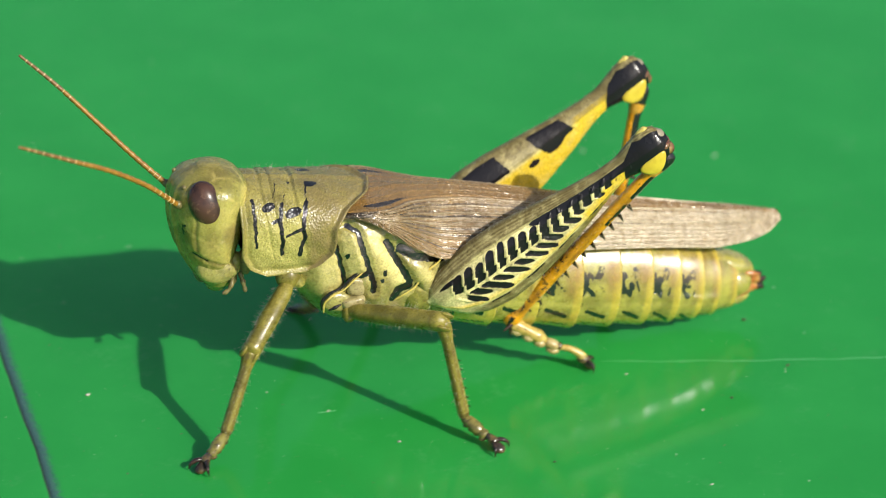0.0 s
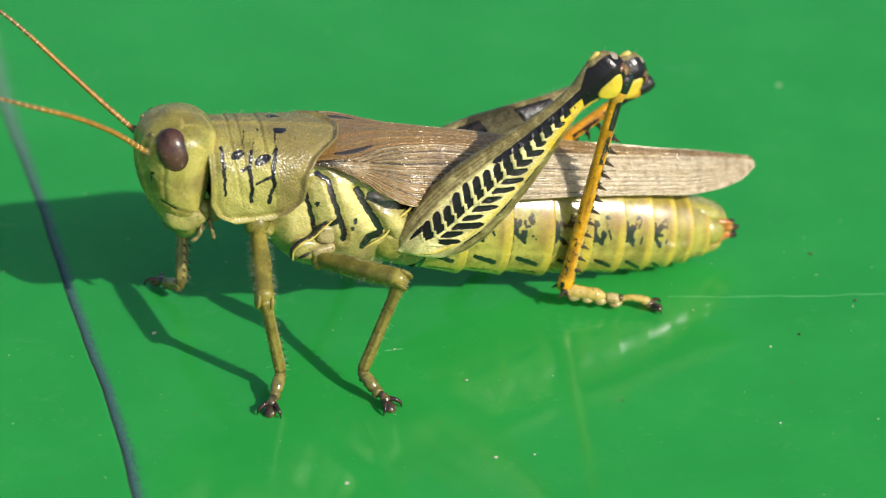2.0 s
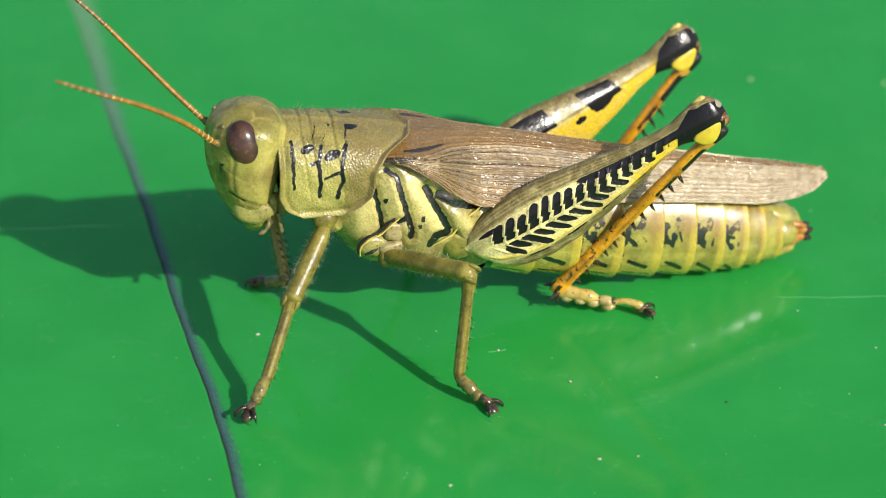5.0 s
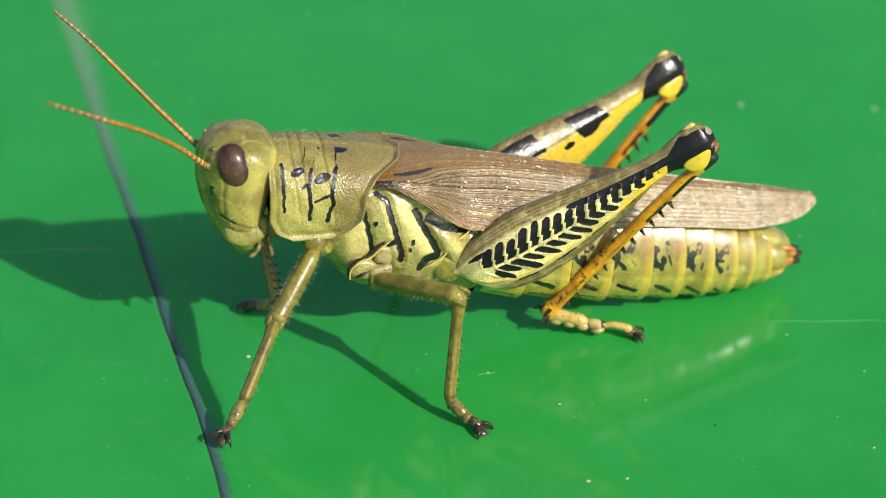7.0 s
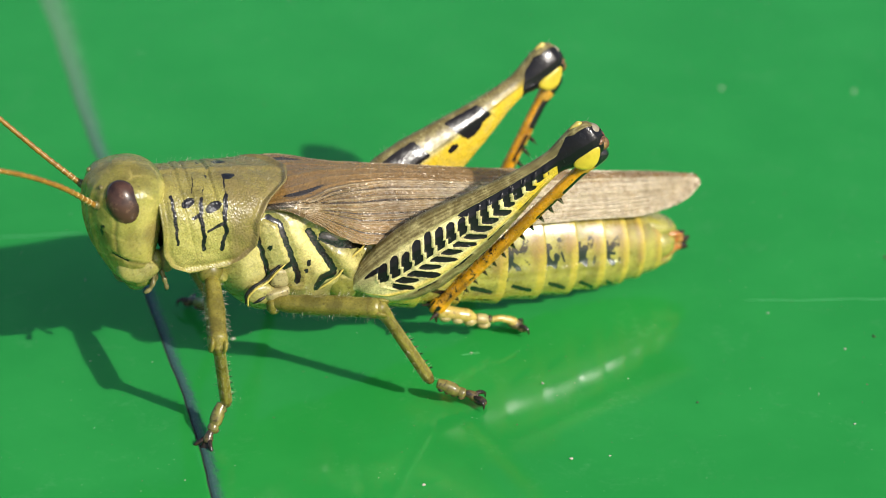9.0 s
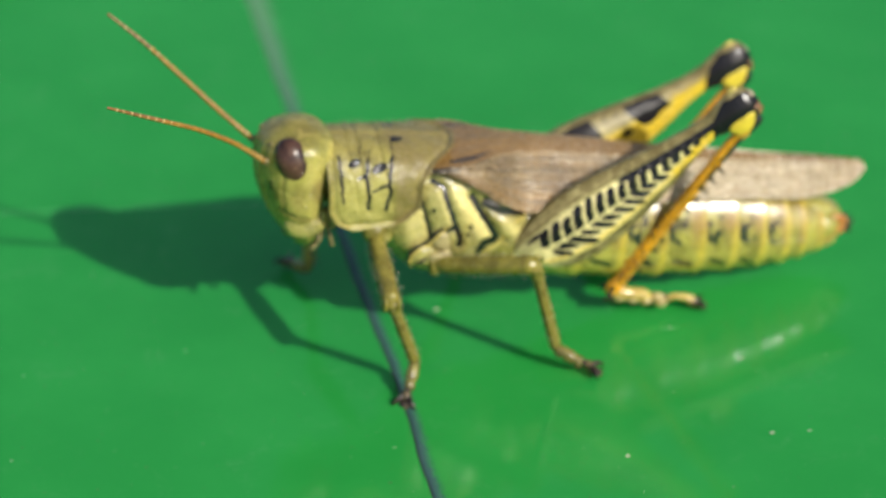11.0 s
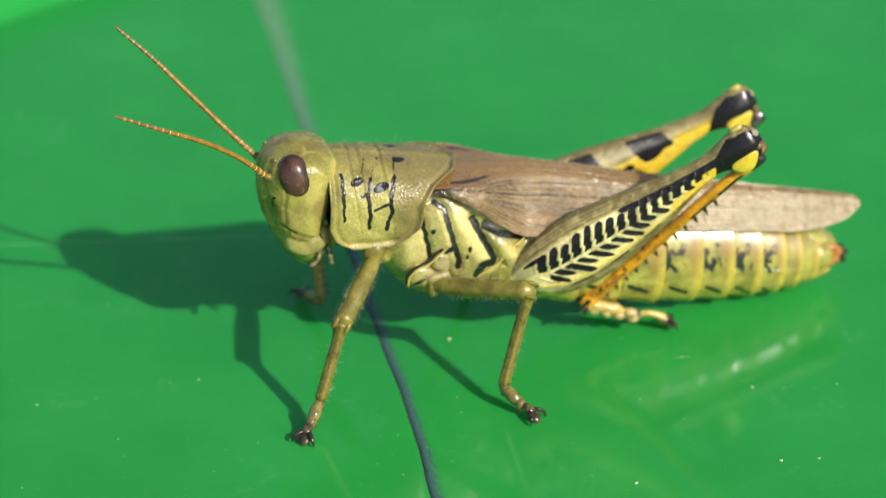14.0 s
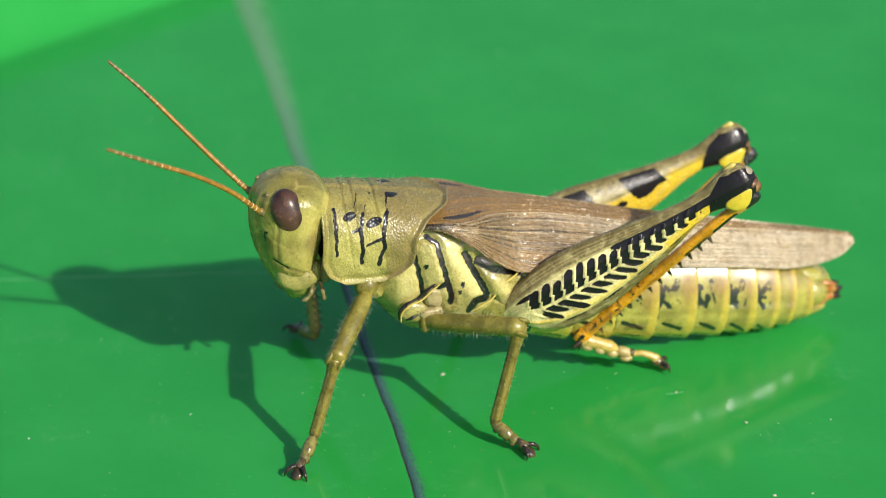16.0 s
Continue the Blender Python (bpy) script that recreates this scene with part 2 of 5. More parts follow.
VALVE = make_plain("valve_skin", (0.40, 0.12, 0.03), (0.48, 0.30, 0.08), 0.26, 0.6)
HAIR = make_plain("pale_hair", (0.55, 0.50, 0.36), (0.45, 0.40, 0.28), 0.4, 0.3)
DUST = make_plain("pale_dust", (0.62, 0.60, 0.50), (0.45, 0.42, 0.33), 0.6, 0.2)
GRIT = make_plain("dark_grit", (0.05, 0.045, 0.03), (0.12, 0.07, 0.04), 0.6, 0.2)
SCRATCH = make_plain("scratched_paint", (0.16, 0.46, 0.20), (0.09, 0.42, 0.14), 0.5, 0.3)

# ---- building helpers: all measures in millimetres, head towards -x, near side towards -y ----
MM = 0.001


def link_mesh(name, verts, faces, mat, parent=None, label="", smooth=True):
    me = bpy.data.meshes.new(name)
    me.from_pydata((np.asarray(verts, float) * MM).tolist(), [], faces)
    me.polygons.foreach_set("use_smooth", [smooth] * len(me.polygons))
    me.materials.append(mat)
    me.update()
    ob = new(name, me)
    if parent:
        ob.parent = parent
    if label:
        tagged(ob, label)
    return ob


def vector_layer(ob, name, values):
    a = ob.data.attributes.new(name, "FLOAT_VECTOR", "POINT")
    a.data.foreach_set("vector", np.asarray(values, np.float32).reshape(-1))


def surf(name, P, mat, parent=None, ink=None, st=None, wrap=True, label=""):
    """A sheet or tube of quads over the grid P[u, v]."""
    nu, nv = P.shape[:2]
    idx = np.arange(nu * nv).reshape(nu, nv)
    if wrap:
        idx = np.concatenate([idx, idx[:, :1]], 1)
    q = np.stack([idx[:-1, :-1], idx[1:, :-1], idx[1:, 1:], idx[:-1, 1:]], -1).reshape(-1, 4)
    V = P.reshape(-1, 3)
    c = V.mean(0)
    n = np.cross(V[q[:, 1]] - V[q[:, 0]], V[q[:, 3]] - V[q[:, 0]])
    if (n * (V[q].mean(1) - c)).sum() < 0:
        q = q[:, ::-1]
    ob = link_mesh(name, V, q.tolist(), mat, parent, label)
    vector_layer(ob, "ink", np.zeros((nu * nv, 3)) if ink is None else np.stack(ink, -1).reshape(-1, 3))
    if st is not None:
        vector_layer(ob, "st", np.stack(st, -1).reshape(-1, 3))
    return ob


def sm(x, xs, ys, soft=0.0):
    """A smooth curve through a short table."""
    if soft <= 0:
        return np.interp(x, xs, ys)
    return np.mean([np.interp(np.asarray(x) + o, xs, ys) for o in np.linspace(-soft, soft, 9)], 0)


def loft(xs, cy, cz, ry, rz, nv=48, power=2.0):
    """Rings round the x axis."""
    a = np.linspace(0, 2 * np.pi, nv, endpoint=False)
    ca, sa = np.cos(a), np.sin(a)
    e = 2.0 / power
    Y = np.sign(ca) * np.abs(ca) ** e
    Z = np.sign(sa) * np.abs(sa) ** e
    xs, cy, cz, ry, rz = (np.broadcast_to(np.asarray(v, float), np.shape(xs)) for v in (xs, cy, cz, ry, rz))
    return np.stack([np.repeat(xs[:, None], nv, 1), cy[:, None] + ry[:, None] * Y, cz[:, None] + rz[:, None] * Z], -1)


def sweep(pts, radii, nv=12, n=None, flat=1.0):
    """A round tube along a line of points."""
    pts = np.asarray(pts, float)
    d = np.r_[0, np.cumsum(np.linalg.norm(np.diff(pts, axis=0), axis=1))]
    n = n or max(8, 4 * len(pts))
    s = np.linspace(0, d[-1], n)
    soft = d[-1] / len(pts) * 0.35
    C = np.stack([sm(s, d, pts[:, k], soft) for k in range(3)], -1)
    C[0], C[-1] = pts[0], pts[-1]
    r = np.interp(s / d[-1], np.linspace(0, 1, len(radii)), radii)
    T = np.gradient(C, axis=0)
    T /= np.linalg.norm(T, axis=1)[:, None] + 1e-9
    up = np.array([0, 0, 1.0]) if abs(T[:, 2]).mean() < 0.85 else np.array([0, 1.0, 0])
    B = np.cross(T, up)
    B /= np.linalg.norm(B, axis=1)[:, None] + 1e-9
    N = np.cross(B, T)
    a = np.linspace(0, 2 * np.pi, nv, endpoint=False)
    P = C[:, None] + r[:, None, None] * (np.cos(a)[None, :, None] * B[:, None] * flat + np.sin(a)[None, :, None] * N[:, None])
    # round ends
    P[0] = C[0] - 0 * T[0]
    P[-1] = C[-1]
    return P


def blob(center, radii, turn=(0, 0, 0), nu=20, nv=28, power=2.0):
    """An egg shape."""
    t = np.linspace(-np.pi / 2, np.pi / 2, nu)
    a = np.linspace(0, 2 * np.pi, nv, endpoint=False)
    e = 2.0 / power
    f = lambda w: np.sign(w) * np.abs(w) ** e
    P = np.stack([np.repeat(f(np.sin(t))[:, None], nv, 1) * radii[0], f(np.cos(t))[:, None] * f(np.cos(a))[None] * radii[1], f(np.cos(t))[:, None] * f(np.sin(a))[None] * radii[2]], -1)
    R = np.array(Euler([radians(v) for v in turn]).to_matrix())
    return P @ R.T + np.asarray(center, float)


def dist(X, Z, pts):
    """Distance from the points (X, Z) to a line of points."""
    best = np.full(X.shape, 1e9)
    for (ax, az), (bx, bz) in zip(pts[:-1], pts[1:]):
        dx, dz = bx - ax, bz - az
        t = np.clip(((X - ax) * dx + (Z - az) * dz) / (dx * dx + dz * dz + 1e-9), 0, 1)
        best = np.minimum(best, np.hypot(X - ax - t * dx, Z - az - t * dz))
    return best


def stroke(X, Z, pts, width, soft=0.15):
    return np.clip((width / 2 - dist(X, Z, pts)) / soft + 0.5, 0, 1)


def spot(X, Z, c, rx, rz, turn=0.0, soft=0.15):
    ct, s_ = math.cos(radians(turn)), math.sin(radians(turn))
    dx, dz = X - c[0], Z - c[1]
    d = np.hypot((dx * ct + dz * s_) / rx, (-dx * s_ + dz * ct) / rz)
    return np.clip((1 - d) / soft + 0.5, 0, 1)


def side_view(P, y0):
    """The marks of both sides are laid out on an upright plane at y0, seen from above and a little from the front."""
    d = -np.abs(P[..., 1]) - y0
    return P[..., 0] - 0.287 * d, P[..., 2] + 0.60 * d


def band(v, lo, hi, soft):
    return np.clip((v - lo) / soft + 0.5, 0, 1) * np.clip((hi - v) / soft + 0.5, 0, 1)


def join_hairs(name, roots, tips, width, parent, mat, label=""):
    """Fine hairs: slim three-sided spikes in one mesh."""
    V, F = [], []
    for a, b in zip(roots, tips):
        d = (b - a) / (np.linalg.norm(b - a) + 1e-9)
        u = np.cross(d, (0.3, 0.5, 0.8))
        u /= np.linalg.norm(u)
        w = np.cross(d, u)
        i = len(V)
        V += [a + u * width, a - 0.5 * u * width + 0.87 * w * width, a - 0.5 * u * width - 0.87 * w * width, b]
        F += [(i, i + 1, i + 3), (i + 1, i + 2, i + 3), (i + 2, i, i + 3)]
    ob = link_mesh(name, V, F, mat, parent, label)
    tagged(ob, kind="stuff")
    return ob


def hairs_on(ob, count, length, parent, seed, rule, width=0.012, lean=(0.3, 0, 0)):
    rng = np.random.default_rng(seed)
    V = np.empty(len(ob.data.vertices) * 3)
    N = np.empty(len(ob.data.vertices) * 3)
    ob.data.vertices.foreach_get("co", V)
    ob.data.vertices.foreach_get("normal", N)
    V, N = V.reshape(-1, 3) / MM, N.reshape(-1, 3)
    ok = np.where(rule(V, N))[0]
    pick = rng.choice(ok, min(count, len(ok)), replace=False)
    d = N[pick] + np.asarray(lean) + rng.normal(0, 0.25, (len(pick), 3))
    d /= np.linalg.norm(d, axis=1)[:, None]
    ln = length * rng.uniform(0.5, 1.2, (len(pick), 1))
    return join_hairs("hair", V[pick], V[pick] + d * ln, width, parent, HAIR)


# ---- the green sheet: one surface with a seam across it and an upturned lip ----
SEAM_A, SEAM_D = np.array([-20.6, 0.0]), np.array([-0.246, 0.969])


def build_ground():
    far = 600.0
    across = np.array([-far, -250, -90, -40, -20, -8, -3, -1.2, -0.5, -0.26, -0.16, -0.11, -0.08, -0.02, 0.06, 0.13, 0.20, 0.30, 0.42, 0.55, 0.7, 0.85, 1.05, 1.3, 2.2, 4, 8, 16, 30, 60, 120, 300, far])
    depth = np.interp(across, [-0.26, -0.16, -0.10, -0.04, 0.06, 0.13, 0.42, 0.7, 0.95], [0, -0.01, -0.04, -0.12, -0.09, -0.04, -0.025, -0.008, 0])
    along = np.r_[-far, -300, -120, np.linspace(-70, 110, 361), 150, 220, 400, far]
    n = np.array([SEAM_D[1], -SEAM_D[0]])
    wob = 0.10 * np.sin(along * 0.21 + 1) + 0.025 * np.sin(along * 0.83) + 0.012 * np.sin(along * 2.7 + 2) - 0.5 * np.clip((-19 - along) / 14, 0, 1) ** 1.4 * (along > -70)
    wob[np.abs(along) > 115] = 0
    near = np.exp(-np.abs(across) / 6.0)
    A, S = np.meshgrid(across, along, indexing="ij")
    W = A + wob[None] * near[:, None]
    X = SEAM_A[0] + SEAM_D[0] * S + n[0] * W
    Y = SEAM_A[1] + SEAM_D[1] * S + n[1] * W
    rag = 1 + 0.35 * np.sin(S * 5.1) * np.sin(S * 1.7 + A)
    Z = depth[:, None] * np.where(np.abs(A) < 1, rag, 1)
    gap = band(A, -0.12, 0.03, 0.08)
    wide = 0.85 + 3.2 * np.clip((S - 3) / 60, 0, 1) ** 1.2
    worn = np.clip((A + 0.15) / 0.15, 0, 1) * np.clip(1.15 - A / wide, 0, 1) * 0.95
    ob = surf("ground", np.stack([X, Y, Z], -1), PAINT, st=(gap, worn, np.clip((S - 2) / 30, 0, 1)), wrap=False)
    tagged(ob, "glossy green painted sheet with a worn dark seam", "ground", kind="structure")
    return ob


def build_lip():
    """The upturned edge of the sheet, far behind."""
    d = np.array([0.726, 0.688])
    n = np.array([-d[1], d[0]])
    base = np.array([-42.7, 40.5])
    prof = np.array([[0, 0.02], [1.2, 0.5], [4, 3.2], [7, 6.0], [10, 7.5], [13, 7.7], [18, 7.8], [30, 8.2], [44, 8.4], [47, 7.5], [49, 5], [49, -1]])
    w = np.linspace(0, 1, 60)
    k = np.linspace(0, 1, len(prof))
    pr = np.stack([sm(w, k, prof[:, 0], 0.04), sm(w, k, prof[:, 1], 0.04)], -1)
    s = np.linspace(-260, 60, 70)
    end = np.clip((s + 260) / 30, 0, 1)
    taper = np.clip((60 - s) / 40, 0, 1)
    taper = taper * taper * (3 - 2 * taper) * end
    P = np.zeros((len(s), len(w), 3))
    P[..., 0] = base[0] + d[0] * s[:, None] + n[0] * (pr[None, :, 0])
    P[..., 1] = base[1] + d[1] * s[:, None] + n[1] * (pr[None, :, 0])
    P[..., 2] = pr[None, :, 1] * np.maximum(taper[:, None], 0.002) - 0.01
    ob = surf("trim", P, PAINT, st=(np.zeros(P.shape[:2]),) * 3, wrap=False)
    tagged(ob, "raised rounded green rim of the painted sheet", "rim", kind="structure")


build_ground()
build_lip()

# ---- the grasshopper ----
hopper = tagged(new("grasshopper"), "large olive-yellow grasshopper with black chevrons walking over green paint", "grasshopper")


YELLOW_EDGE = make_plain("yellow_ridge", (0.66, 0.53, 0.13), (0.52, 0.40, 0.08), 0.25, 0.5, spec=0.7)
INK = make_plain("black_groove", (0.010, 0.010, 0.012), (0.02, 0.018, 0.018), 0.25, 0.4)


def build_pronotum():
    nu, nv = 130, 230
    w = np.linspace(-1, 1, nv)
    aw = np.abs(w)
    xf = -7.25 + sm(aw, [0, 0.3, 0.75, 0.9, 1], [0.15, 0.0, 0.0, 0.45, 1.7], 0.03)
    xr = sm(aw, [0, 0.15, 0.35, 0.55, 0.68, 0.8, 0.92, 1], [1.9, 1.4, -0.3, -1.2, -1.2, -1.4, -2.15, -3.3], 0.03)
    s = np.linspace(0, 1, nu)[:, None]
    X = xf + (xr - xf) * s
    zt = sm(X, [-7.5, -6.3, -2, 2], [15.45, 15.45, 14.85, 14.05], 0.5)
    yw = sm(X, [-7.5, -6, 1], [3.15, 3.35, 3.82], 0.5)
    zc, zl = 12.3, 9.75
    cut = 0.6
    ang = np.clip(aw / cut, 0, 1) * np.pi / 2
    low = np.clip((aw - cut) / (1 - cut), 0, 1)
    Y = np.sign(w) * yw * np.sin(ang) ** 0.92 * (1 - 0.10 * low**2)
    Z = zc + (zt - zc) * np.cos(ang) ** 0.9 - (zc - zl) * low
    # flared rim all round, cross furrows and the low keel
    edge = np.minimum(np.minimum(X - xf, xr - X), (1 - aw) * 6)
    lift = 0.13 * np.exp(-((edge - 0.1) / 0.16) ** 2) - 0.10 * np.exp(-((edge - 0.42) / 0.2) ** 2)
    top = np.clip(1 - aw / 0.85, 0, 1) ** 0.5
    for x0, dp in ((-5.4, 0.10), (-4.75, 0.10), (-3.3, 0.14)):
        lift = lift - dp * np.exp(-((X - x0 - 0.25 * np.sin(w * 5)) / 0.09) ** 2) * top
    lift = lift + 0.10 * np.exp(-((w / 0.022) ** 2)) + 0.05 * np.sin(X * 2.1 + w * 9) * np.sin(w * 14 + X)
    ny, nz = np.sign(w) * np.sin(ang), np.cos(ang)
    P = np.stack([X, Y + lift * ny, Z + lift * nz], -1)
    x, z = side_view(P, -3.6)
    side = aw > 0.07
    x = x + 0.025 * np.sin(z * 6.5) + 0.018 * np.sin(z * 15 + 1)
    ink = np.zeros_like(X)
    for pts, wd in (
        (((-6.71, 15.6), (-6.53, 14.31), (-6.41, 12.2)), 0.22),
        (((-5.22, 17.4), (-5.38, 15.6)), 0.06),
        (((-4.53, 17.5), (-4.40, 16.6)), 0.12),
        (((-4.40, 16.6), (-4.79, 15.1)), 0.05),
        (((-4.79, 15.1), (-4.89, 13.8), (-4.72, 12.6), (-4.78, 11.5)), 0.25),
        (((-5.31, 13.8), (-4.89, 14.0)), 0.27),
        (((-4.42, 12.7), (-3.40, 13.1)), 0.22),
        (((-3.36, 17.2), (-3.22, 14.9)), 0.09),
        (((-3.22, 15.0), (-3.40, 13.1), (-3.26, 12.6), (-3.65, 11.3)), 0.28),
    ):
        ink = np.maximum(ink, stroke(x, z, pts, wd) * side)
    ink = np.maximum(ink, spot(x, z, (-5.66, 14.95), 0.42, 0.34, 20) * side)
    ink = np.maximum(ink, spot(x, z, (-4.05, 14.35), 0.56, 0.36, 24) * side)
    ink = np.maximum(ink, stroke(x, z, ((-6.05, 13.1), (-5.95, 12.4), (-5.4, 12.1), (-5.1, 12.6), (-5.5, 13.2)), 0.22, 0.3) * 0.42)
    ink = np.maximum(ink, spot(x, z, (-2.95, 16.5), 0.42, 0.42, -30, 0.5) * side * 0.85)
    ink = np.maximum(ink, spot(x, z, (-2.4, 16.6), 0.8, 0.16, -8, 0.6) * side * 0.62)
    pale = band(x, -6.9, -3.3, 0.8) * band(z, 9.5, 14.2, 1.4) * 0.7
    brown = np.clip((X + 3.2) / 0.5, 0, 1) * 0.8 + 0.25 * np.exp(-(((edge - 0.15) / 0.2) ** 2))
    brown = np.maximum(brown, np.clip(1 - aw / 0.5, 0, 1) * 0.55)
    ob = surf("pronotum", P, PRONOTUM, hopper, (ink, pale * np.clip(1 - brown, 0, 1), np.clip(brown, 0, 1)), wrap=False, label="olive saddle shield with black marks")
    sol = ob.modifiers.new("thickness", "SOLIDIFY")
    sol.thickness = 0.00012
    sol.offset = -1
    hairs_on(ob, 150, 0.5, hopper, 3, lambda V, N: (N[:, 2] > 0.5), width=0.008)
    return ob


def build_head():
    zs = np.array([7.9, 8.4, 9.2, 10, 11, 12, 13.3, 14.4, 15.38, 15.92, 16.3, 16.53])
    xf = np.array([-8.7, -9.05, -9.7, -10.15, -10.55, -10.82, -11.03, -11.06, -10.9, -10.5, -9.75, -9.0])
    xb = np.array([-7.6, -7.2, -7.1, -7.2, -7.0, -6.7, -6.4, -6.1, -6.2, -6.6, -7.3, -8.0])
    hw = np.array([0.7, 1.5, 2.0, 2.4, 2.75, 2.95, 3.02, 2.98, 2.75, 2.3, 1.5, 0.5])
    t = np.linspace(0, 1, 120)
    z = 7.9 + (16.53 - 7.9) * (1 - np.cos(t * np.pi)) / 2
    f = lambda tab: sm(z, zs, tab, 0.25)
    a = np.linspace(0, 2 * np.pi, 160, endpoint=False)
    e = 2 / 2.25
    cx, sx = np.sign(np.cos(a)) * np.abs(np.cos(a)) ** e, np.sign(np.sin(a)) * np.abs(np.sin(a)) ** e
    F, B, Hh = f(xf), f(xb), f(hw)
    X = (F + B)[:, None] / 2 + (B - F)[:, None] / 2 * cx
    Y = Hh[:, None] * sx
    Z = np.repeat(z[:, None], len(a), 1)
    x, zz = side_view(np.stack([X, Y, Z], -1), -2.6)
    # face keels, cheek furrow, mouth line
    front = np.clip(-np.cos(a), 0, 1)[None]
    keel = 0.16 * np.exp(-(((np.abs(Y) - 0.75) / 0.22) ** 2)) * front * band(Z, 10.4, 15.5, 1.5)
    cheek = stroke(x, zz, ((-9.95, 14.1), (-10.1, 13.0), (-9.95, 11.9)), 0.16, 0.18)
    mouth = stroke(x, zz, ((-10.3, 11.9), (-9.7, 11.4), (-9.3, 11.1)), 0.14, 0.16)
    jawline = stroke(x, zz, ((-9.4, 11.15), (-8.7, 10.8), (-7.9, 10.6)), 0.14, 0.18)
    back = stroke(x, zz, ((-7.4, 16.2), (-7.35, 14.0), (-7.6, 12.0), (-8.0, 11.0)), 0.16, 0.2)
    rim = stroke(x, zz, ((-6.9, 16.0), (-6.8, 14.0), (-6.95, 12.3), (-7.4, 11.0)), 0.45, 0.3)
    dent = keel - 0.07 * cheek - 0.08 * mouth - 0.09 * jawline - 0.06 * back + 0.03 * np.sin(Z * 2.6 + X * 1.7) * np.sin(Y * 2.2 + 1)
    P = np.stack([X + dent * cx, Y + dent * sx, Z], -1)
    P[-1] = P[-1].mean(0) + (0, 0, 0.06)
    P[0] = P[0].mean(0)
    pale = np.maximum(band(x, -8.6, -6.9, 0.8) * band(zz, 10.4, 15.0, 1.2) * 0.7, stroke(x, zz, ((-9.6, 14.0), (-9.5, 12.5), (-9.0, 11.2)), 0.7, 0.7) * 0.6)
    pale = np.maximum(pale, rim)
    ink = np.maximum(mouth * 0.95, stroke(x, zz, ((-11.0, 14.6), (-10.95, 13.9)), 0.25, 0.3) * 0.38)
    ink = np.maximum(ink, spot(x, zz, (-10.8, 13.6), 0.22, 0.5, 0, 0.5) * 0.5)
    pale = np.maximum(pale, 0.8 * stroke(x, zz, ((-8.3, 13.6), (-9.0, 12.6), (-8.4, 11.6), (-7.6, 12.0)), 0.28, 0.3))
    # dark line paints in the shaded gap between head and shield
    ink = np.maximum(ink, stroke(x, zz, ((-6.7, 16.2), (-6.55, 14.0), (-6.7, 12.3), (-7.1, 11.0)), 0.3, 0.25) * 0.8)
    # the brown on the jaw line is shading of that furrow, painted in
    brown = np.clip((Z - 15.3) / 1.2, 0, 1) * 0.45 + 0.55 * cheek + 0.8 * jawline
    brown = np.maximum(brown, 0.6 * spot(x, zz, (-7.75, 12.7), 0.55, 0.75, -15, 0.7) + 0.35 * spot(x, zz, (-8.9, 12.4), 0.5, 0.9, 10, 0.8))
    head = surf("head", P, SKIN, hopper, (ink, pale, brown), label="smooth olive-green head")
    for s in (-1, 1):
        surf("eye", blob((-9.3, 2.2 * s, 15.0 - (0.4 if s > 0 else 0)), (1.06, 0.74, 1.43), (22 * s, -15, 0), nu=30, nv=40), EYE, head, label="glossy dark brown compound eye")
        surf("antenna_socket", sweep(((-10.35, 1.15 * s, 14.5), (-10.7, 1.4 * s, 14.65), (-11.05, 1.6 * s, 14.9)), (0.32, 0.33, 0.27, 0.22)), MOUTH, head)
        surf("ocellus", blob((-10.4, 1.25 * s, 15.75), (0.16, 0.16, 0.16)), MOUTH, head)
        jaw = blob((0, 0, 0), (1.36, 0.74, 0.98), power=2.6)
        jaw[..., 0] = jaw[..., 0] * (1 + 0.28 * jaw[..., 2]) + 0.15 * jaw[..., 2]
        tilt = np.array(Euler((0, radians(26), 0)).to_matrix())
        surf("mandible", jaw @ tilt.T + np.array((-8.62, 1.80 * s, 10.1)), PLATE, head, label="pale yellow mandible")
        surf("cheek", blob((-7.35, 1.7 * s, 10.3), (0.55, 0.55, 0.75), (0, 10, 0)), SKIN, head)
        # palps in three joints each
        for line in (((-7.5, 1.7, 9.6), (-7.6, 2.0, 8.9), (-7.85, 2.05, 8.5), (-8.25, 2.0, 8.3)), ((-6.9, 1.3, 9.4), (-6.75, 1.6, 8.7), (-6.62, 1.7, 8.0))):
            pts = np.array(line) * (1, s, 1)
            surf("palp", sweep(pts, (0.15, 0.19, 0.13, 0.18, 0.12, 0.17, 0.09), 10, 28), MOUTH, head)
        # lower lip and jaw joints
        surf("maxilla", blob((-7.55, 1.45 * s, 9.3), (0.42, 0.4, 0.75), (0, -12, 0)), MOUTH, head)
    surf("labrum", blob((-8.9, 0, 9.2), (0.5, 1.05, 0.85), (0, 32, 0), power=2.3), MOUTH, head)
    surf("clypeus", blob((-9.55, 0, 10.9), (0.5, 1.2, 0.7), (0, 20, 0), power=2.4), SKIN, head)
    # antennae: thread of short joints
    for s, line in (
        (-1, ((-10.9, -1.5, 14.75), (-12.86, -2.5, 16.81), (-15.35, -3.5, 18.69), (-18.3, -4.5, 20.34), (-21.45, -5.5, 22.12))),
        (1, ((-10.9, 1.5, 14.75), (-12.74, 2.5, 16.48), (-14.79, 3.5, 18.63), (-17.0, 4.5, 20.98), (-19.11, 5.5, 22.83))),
    ):
        pts = np.array(line)
        d = np.linspace(0, 1, len(pts))
        fine = np.linspace(0, 1, 25)
        C = np.stack([sm(fine, d, pts[:, k], 0.09) for k in range(3)], -1)
